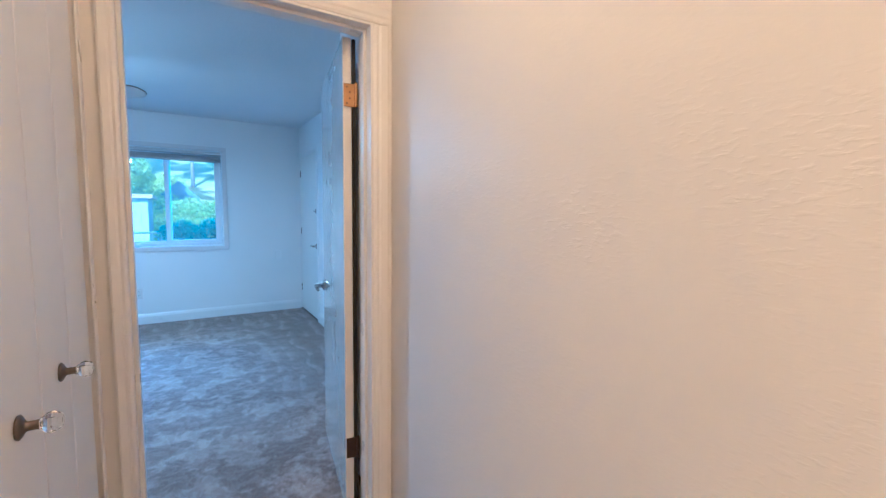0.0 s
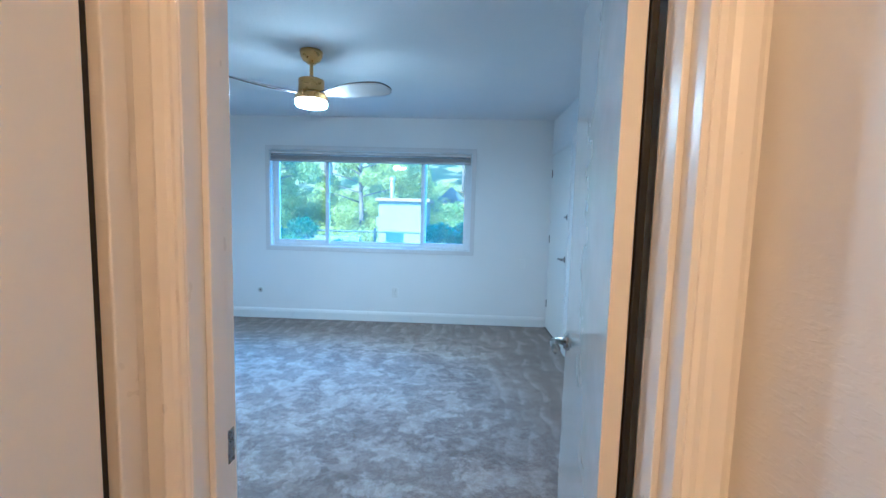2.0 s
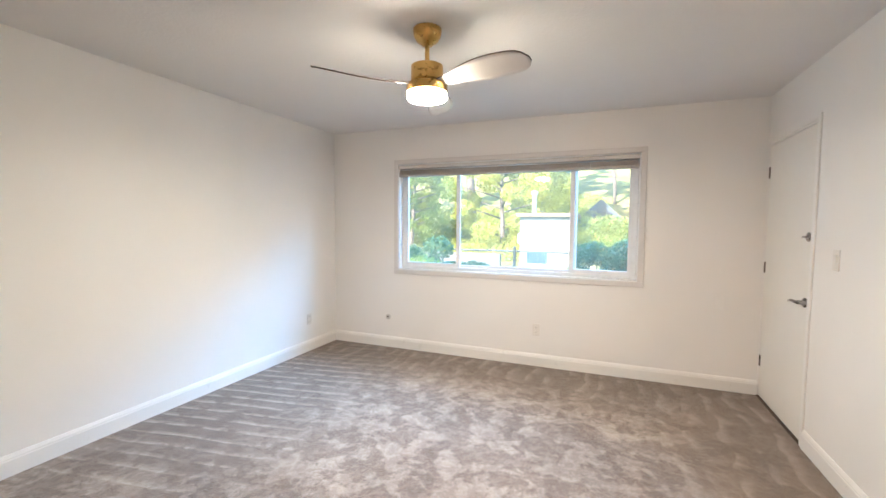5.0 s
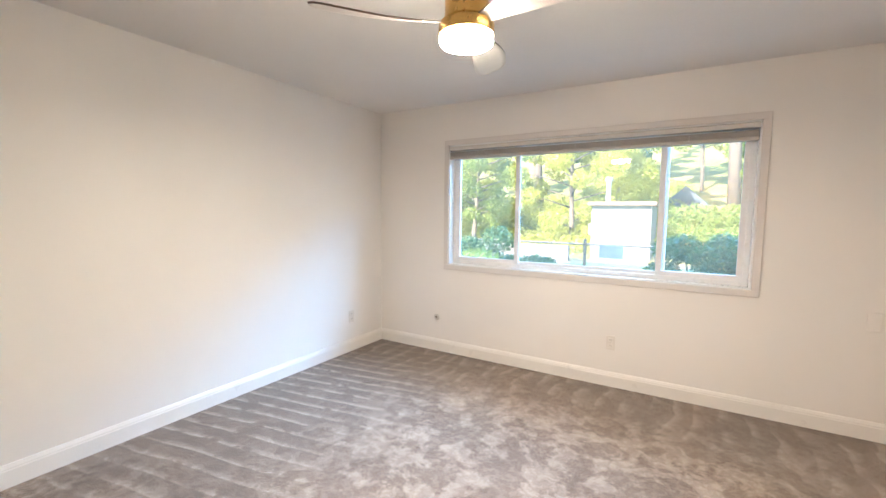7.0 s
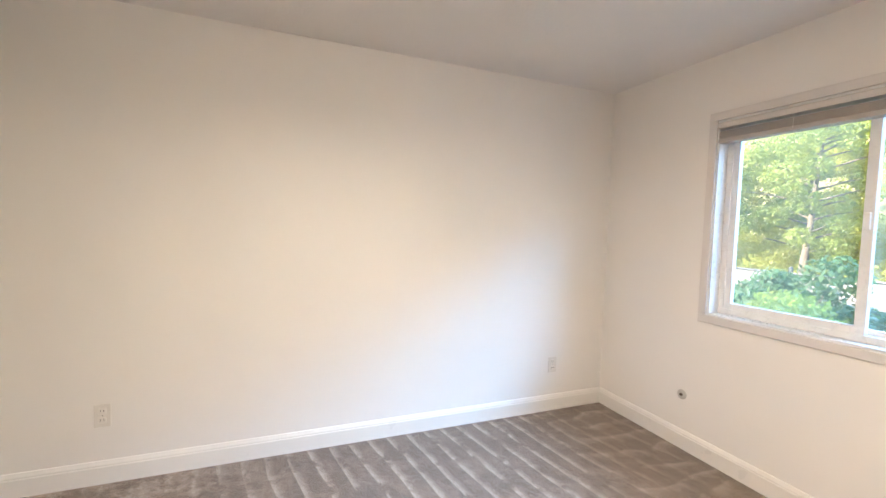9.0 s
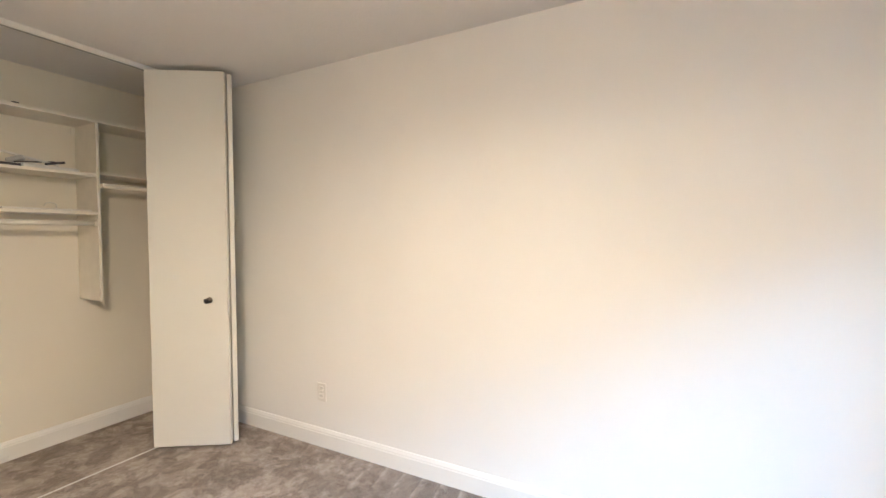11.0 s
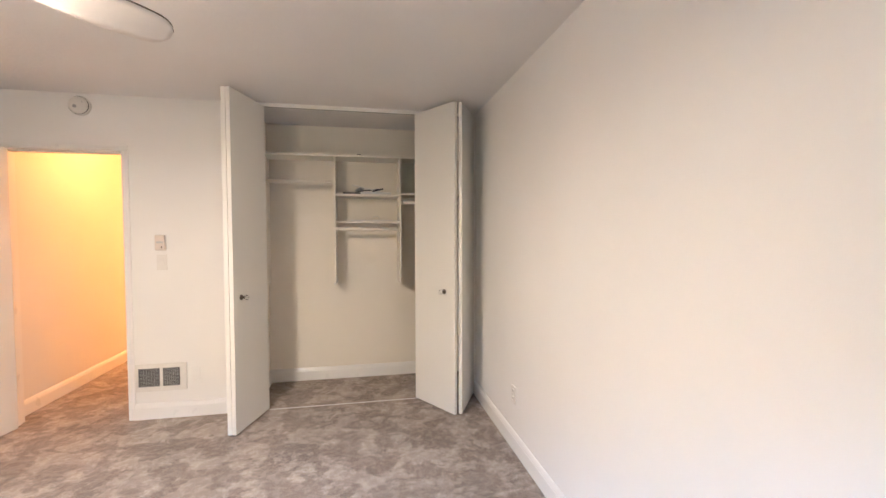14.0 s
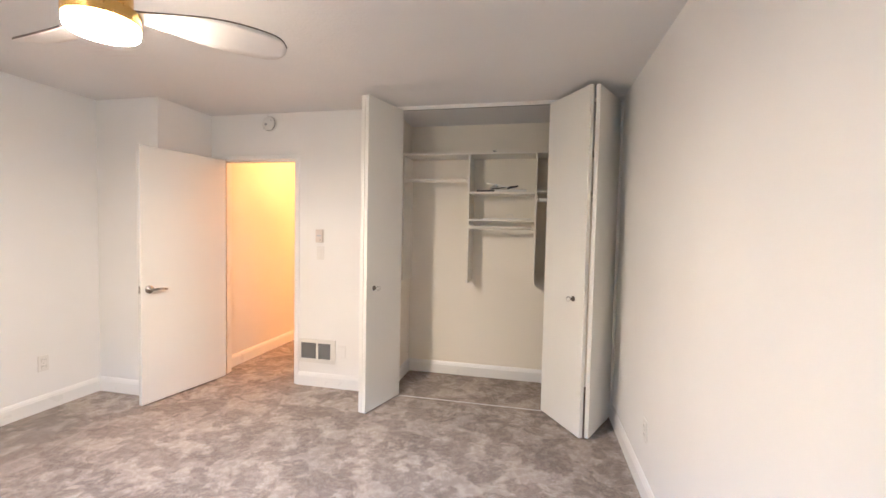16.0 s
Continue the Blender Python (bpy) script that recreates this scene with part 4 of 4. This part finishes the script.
def leaf_cloud(centres, count, size, seed, squash=0.8):
    """Many small pointed leaves round clump centres (x, y, z, radius)."""
    r = np.random.RandomState(seed)
    cs = np.array(centres)
    pick = r.choice(len(cs), count, p=cs[:, 3] ** 2 / (cs[:, 3] ** 2).sum())
    d = r.normal(size=(count, 3))
    d /= np.linalg.norm(d, axis=1)[:, None]
    rad = cs[pick, 3] * r.uniform(0.45, 1.08, count) ** 0.6
    pos = cs[pick, :3] + d * rad[:, None] * np.array((1, 1, squash))
    u = r.normal(size=(count, 3))
    u /= np.linalg.norm(u, axis=1)[:, None]
    w = np.cross(u, d + 0.4 * r.normal(size=(count, 3)))
    w /= np.linalg.norm(w, axis=1)[:, None] + 1e-9
    s = size * r.uniform(0.6, 1.4, count)[:, None]
    quad = np.stack((pos - u * s, pos + w * s * 0.45, pos + u * s, pos - w * s * 0.45), 1).reshape(-1, 3)
    faces = np.arange(count * 4).reshape(-1, 4)
    return quad, faces


def leaves_object(name, cloud, material, parent, label=""):
    me = bpy.data.meshes.new(name)
    me.from_pydata(cloud[0].tolist(), [], cloud[1].tolist())
    me.materials.append(material)
    ob = new(name, me)
    ob.parent = parent
    if label:
        ob["label"] = label
    return ob


def shrub(at, rx, rz, leaf, size, count, seed, label):
    r = random.Random(seed)
    ob = thing("shrub", label, "shrub")
    x, y, z = at
    stems = None
    cs = []
    for k in range(26):
        a, q = r.uniform(0, 6.28), r.uniform(0.2, 0.8)
        c = (x + rx * q * math.cos(a), y + rx * 0.8 * q * math.sin(a), z + rz * r.uniform(0.3, 0.85), rx * r.uniform(0.25, 0.42))
        cs.append(c)
        stems = tube([(x, y, z), ((x + c[0]) / 2, (y + c[1]) / 2, z + (c[2] - z) * 0.6), c[:3]], 0.018, 5, 0.4, bm=stems)
    part("stems", stems, BARK, ob)
    leaves_object("foliage", leaf_cloud(cs, count, size, seed), leaf, ob)
    return ob


shrub((3.05, 6.4, GZ), 0.66, 1.50, LEAF_DARK, 0.032, 15000, 11, "dense dark green rounded shrub near the window")
shrub((-0.15, 6.8, GZ), 0.68, 1.45, LEAF_DARK, 0.034, 11000, 12, "dark green leafy shrub near the window")
shrub((0.25, 6.05, GZ), 0.66, 1.18, LEAF_GREEN, 0.03, 10000, 13, "loose mid-green shrub beside the fence")
shrub((0.86, 6.2, GZ), 0.58, 1.12, LEAF_DARK, 0.032, 11000, 14, "low dark green shrub below the window")
shrub((-2.2, 6.6, GZ), 0.70, 1.15, LEAF_GREEN, 0.045, 3200, 15, "spreading green shrub beside the fence")


def tree(at, height, spread, leaf, size, count, seed, label, low=0.25, name="tree", trunk=0.18):
    r = random.Random(seed)
    x, y = at
    z = terrain(x, y) - 0.6
    ob = thing(name, label, "tree")
    lean = (r.uniform(-0.05, 0.05), r.uniform(-0.05, 0.05))
    height += 0.6
    pts = [(x + lean[0] * height * s + r.uniform(-0.1, 0.1) * s, y + lean[1] * height * s, z + height * s) for s in (0, 0.2, 0.4, 0.6, 0.8, 0.97)]
    b = tube(pts, trunk, 9, 0.15)
    cs = []
    for k in range(38):
        s = low + (0.98 - low) * (k + r.random()) / 38
        base = Vector(pts[min(4, int(s * 5))]).lerp(Vector(pts[min(5, int(s * 5) + 1)]), s * 5 - int(s * 5))
        a = k * 2.4 + r.uniform(-0.4, 0.4)
        if name == "conifer":
            reach = spread * (1.02 - s) * r.uniform(0.7, 1.1)
            rad = max(0.35, reach * 0.42)
            drop = -0.15 * reach
        else:
            reach = spread * math.sin(math.pi * (0.18 + 0.75 * (s - low) / (1 - low))) * r.uniform(0.45, 1.0)
            rad = spread * r.uniform(0.16, 0.30)
            drop = 0.25 * reach
        c = base + Vector((reach * math.cos(a), reach * math.sin(a), drop))
        tube([base, base.lerp(c, 0.55) + Vector((0, 0, 0.05)), c], trunk * 0.28, 5, 0.3, bm=b)
        cs.append((*c, rad))
        if name == "conifer":
            cs.append((*base.lerp(c, 0.5), rad * 0.8))
    part("trunk", b, BARK, ob, smooth=True)
    leaves_object("crown", leaf_cloud(cs, int(count * 4.2), size * 0.52, seed, 0.45 if name == "conifer" else 0.8), leaf, ob)
    return ob


TREES = [((-1.6, 19.5), 7.5, 2.5, LEAF_YELLOW, 0.13, 5200, 21, "sunlit yellow-green broadleaf tree on the bank", "tree", 0.10),
         ((-0.2, 22.0), 8.5, 2.4, LEAF_YELLOW, 0.14, 5000, 22, "sunlit yellow-green broadleaf tree behind the shed", "tree", 0.2),
         ((-5.8, 18.0), 6.0, 2.3, LEAF_GREEN, 0.12, 4800, 23, "leafy green tree on the bank", "tree", 0.25),
         ((-9.5, 16.5), 7.0, 2.7, LEAF_GREEN, 0.13, 5200, 24, "leafy green tree at the edge of the deck", "tree", 0.10),
         ((-13.5, 15.5), 8.0, 3.0, LEAF_YELLOW, 0.14, 5200, 25, "yellow-green tree beside the deck", "tree", 0.08),
         ((-18.5, 16.0), 9.0, 3.4, LEAF_GREEN, 0.15, 5000, 26, "tall leafy green tree", "tree", 0.08),
         ((-7.6, 21.5), 5.0, 2.4, LEAF_YELLOW, 0.13, 4200, 27, "low sunlit yellow-green tree", "tree", 0.05),
         ((-5.0, 25.5), 17.0, 2.9, NEEDLE, 0.22, 5000, 31, "tall dark conifer with bare lower trunk", "conifer", 0.42),
         ((4.75, 26.0), 19.0, 3.0, NEEDLE, 0.22, 4000, 32, "tall conifer with a long bare trunk", "conifer", 0.50),
         ((-10.5, 27.0), 16.0, 3.2, NEEDLE, 0.24, 4800, 33, "tall dark conifer on the bank", "conifer", 0.25),
         ((-15.0, 24.0), 15.0, 3.2, NEEDLE, 0.24, 4800, 34, "tall dark conifer on the bank", "conifer", 0.15),
         ((-2.5, 30.0), 18.0, 3.4, NEEDLE, 0.26, 4500, 35, "tall dark conifer on the bank", "conifer", 0.2),
         ((-20.5, 26.0), 17.0, 3.6, NEEDLE, 0.26, 4500, 36, "tall dark conifer on the bank", "conifer", 0.1),
         ((8.5, 33.0), 13.0, 3.4, LEAF_GREEN, 0.24, 4500, 37, "pale green tree far beyond the house", "tree", 0.15),
         ((6.6, 22.0), 5.0, 2.2, LEAF_GREEN, 0.13, 3800, 38, "green tree beside the hedge", "tree", 0.05),
         ((3.4, 31.0), 9.5, 2.8, LEAF_YELLOW, 0.17, 4200, 51, "pale sunlit tree beyond the far house", "tree", 0.3),
         ((6.0, 29.0), 8.5, 2.6, LEAF_GREEN, 0.17, 4000, 52, "light green tree beside the far house", "tree", 0.2),
         ((-26.0, 21.0), 13.0, 4.2, LEAF_GREEN, 0.22, 4800, 39, "large leafy green tree", "tree", 0.08)]
for at, hgt, spread, leaf, size, count, seed, label, nm, low in TREES:
    tree(at, hgt, spread, leaf, size, count, seed, label, low, nm, 0.32 if nm == "conifer" else 0.14)

hedge = thing("hedge", "long clipped green hedge beyond the deck", "hedge")
cs = [(2.9 + 0.35 * k, 18.2 + 0.1 * math.sin(k), GZ + z, 0.42) for k in range(14) for z in (0.35, 0.85)]
leaves_object("foliage", leaf_cloud(cs, 12000, 0.06, 41, 0.9), LEAF_GREEN, hedge)
part("stems", tube([(2.9, 18.2, GZ), (5.0, 18.25, GZ + 0.25), (7.4, 18.2, GZ)], 0.04, 6), BARK, hedge)
tall = thing("hedge", "tall loose green hedge below the far house", "hedge")
cs = [(2.6 + 0.45 * k, 21.0 + 0.2 * math.sin(2.1 * k), GZ + z + 0.1 * math.sin(1.7 * k), 0.55) for k in range(15) for z in (0.4, 1.05, 1.6)]
leaves_object("foliage", leaf_cloud(cs, 16000, 0.07, 47, 0.9), LEAF_GREEN, tall)
part("stems", tube([(2.6, 21.0, GZ), (6.0, 21.1, GZ + 0.3), (9.0, 21.0, GZ)], 0.05, 6), BARK, tall)
twigs = thing("bare_bush", "leafless twiggy bush arching beside the gate", "bush")
rt = random.Random(17)
for k in range(16):
    a, reach, hgt = rt.uniform(-1.2, 1.2), rt.uniform(0.25, 0.75), rt.uniform(0.45, 0.85)
    base = (1.95 + rt.uniform(-0.06, 0.06), 7.55 + rt.uniform(-0.06, 0.06), GZ)
    tip = (base[0] + reach * math.sin(a) - 0.25, base[1] + 0.3 * math.cos(a * 2), GZ + hgt)
    mid = (base[0] * 0.6 + tip[0] * 0.4, base[1] * 0.6 + tip[1] * 0.4, GZ + hgt * rt.uniform(0.75, 0.95))
    part("twig", tube([base, mid, tip, (tip[0] - 0.12, tip[1], tip[2] - 0.03)], 0.006, 5, 0.35), BARK, twigs)
under = thing("undergrowth", "tangled sunlit brush on the bank", "undergrowth", kind="stuff")
ru = random.Random(9)
cs = []
for k in range(420):
    x, y = ru.uniform(-24, 2.2), ru.uniform(17.5, 32)
    cs.append((x, y, terrain(x, y) + 0.2, ru.uniform(0.4, 1.15)))
leaves_object("brush", leaf_cloud(cs, 90000, 0.075, 43, 0.6), LEAF_YELLOW, under)
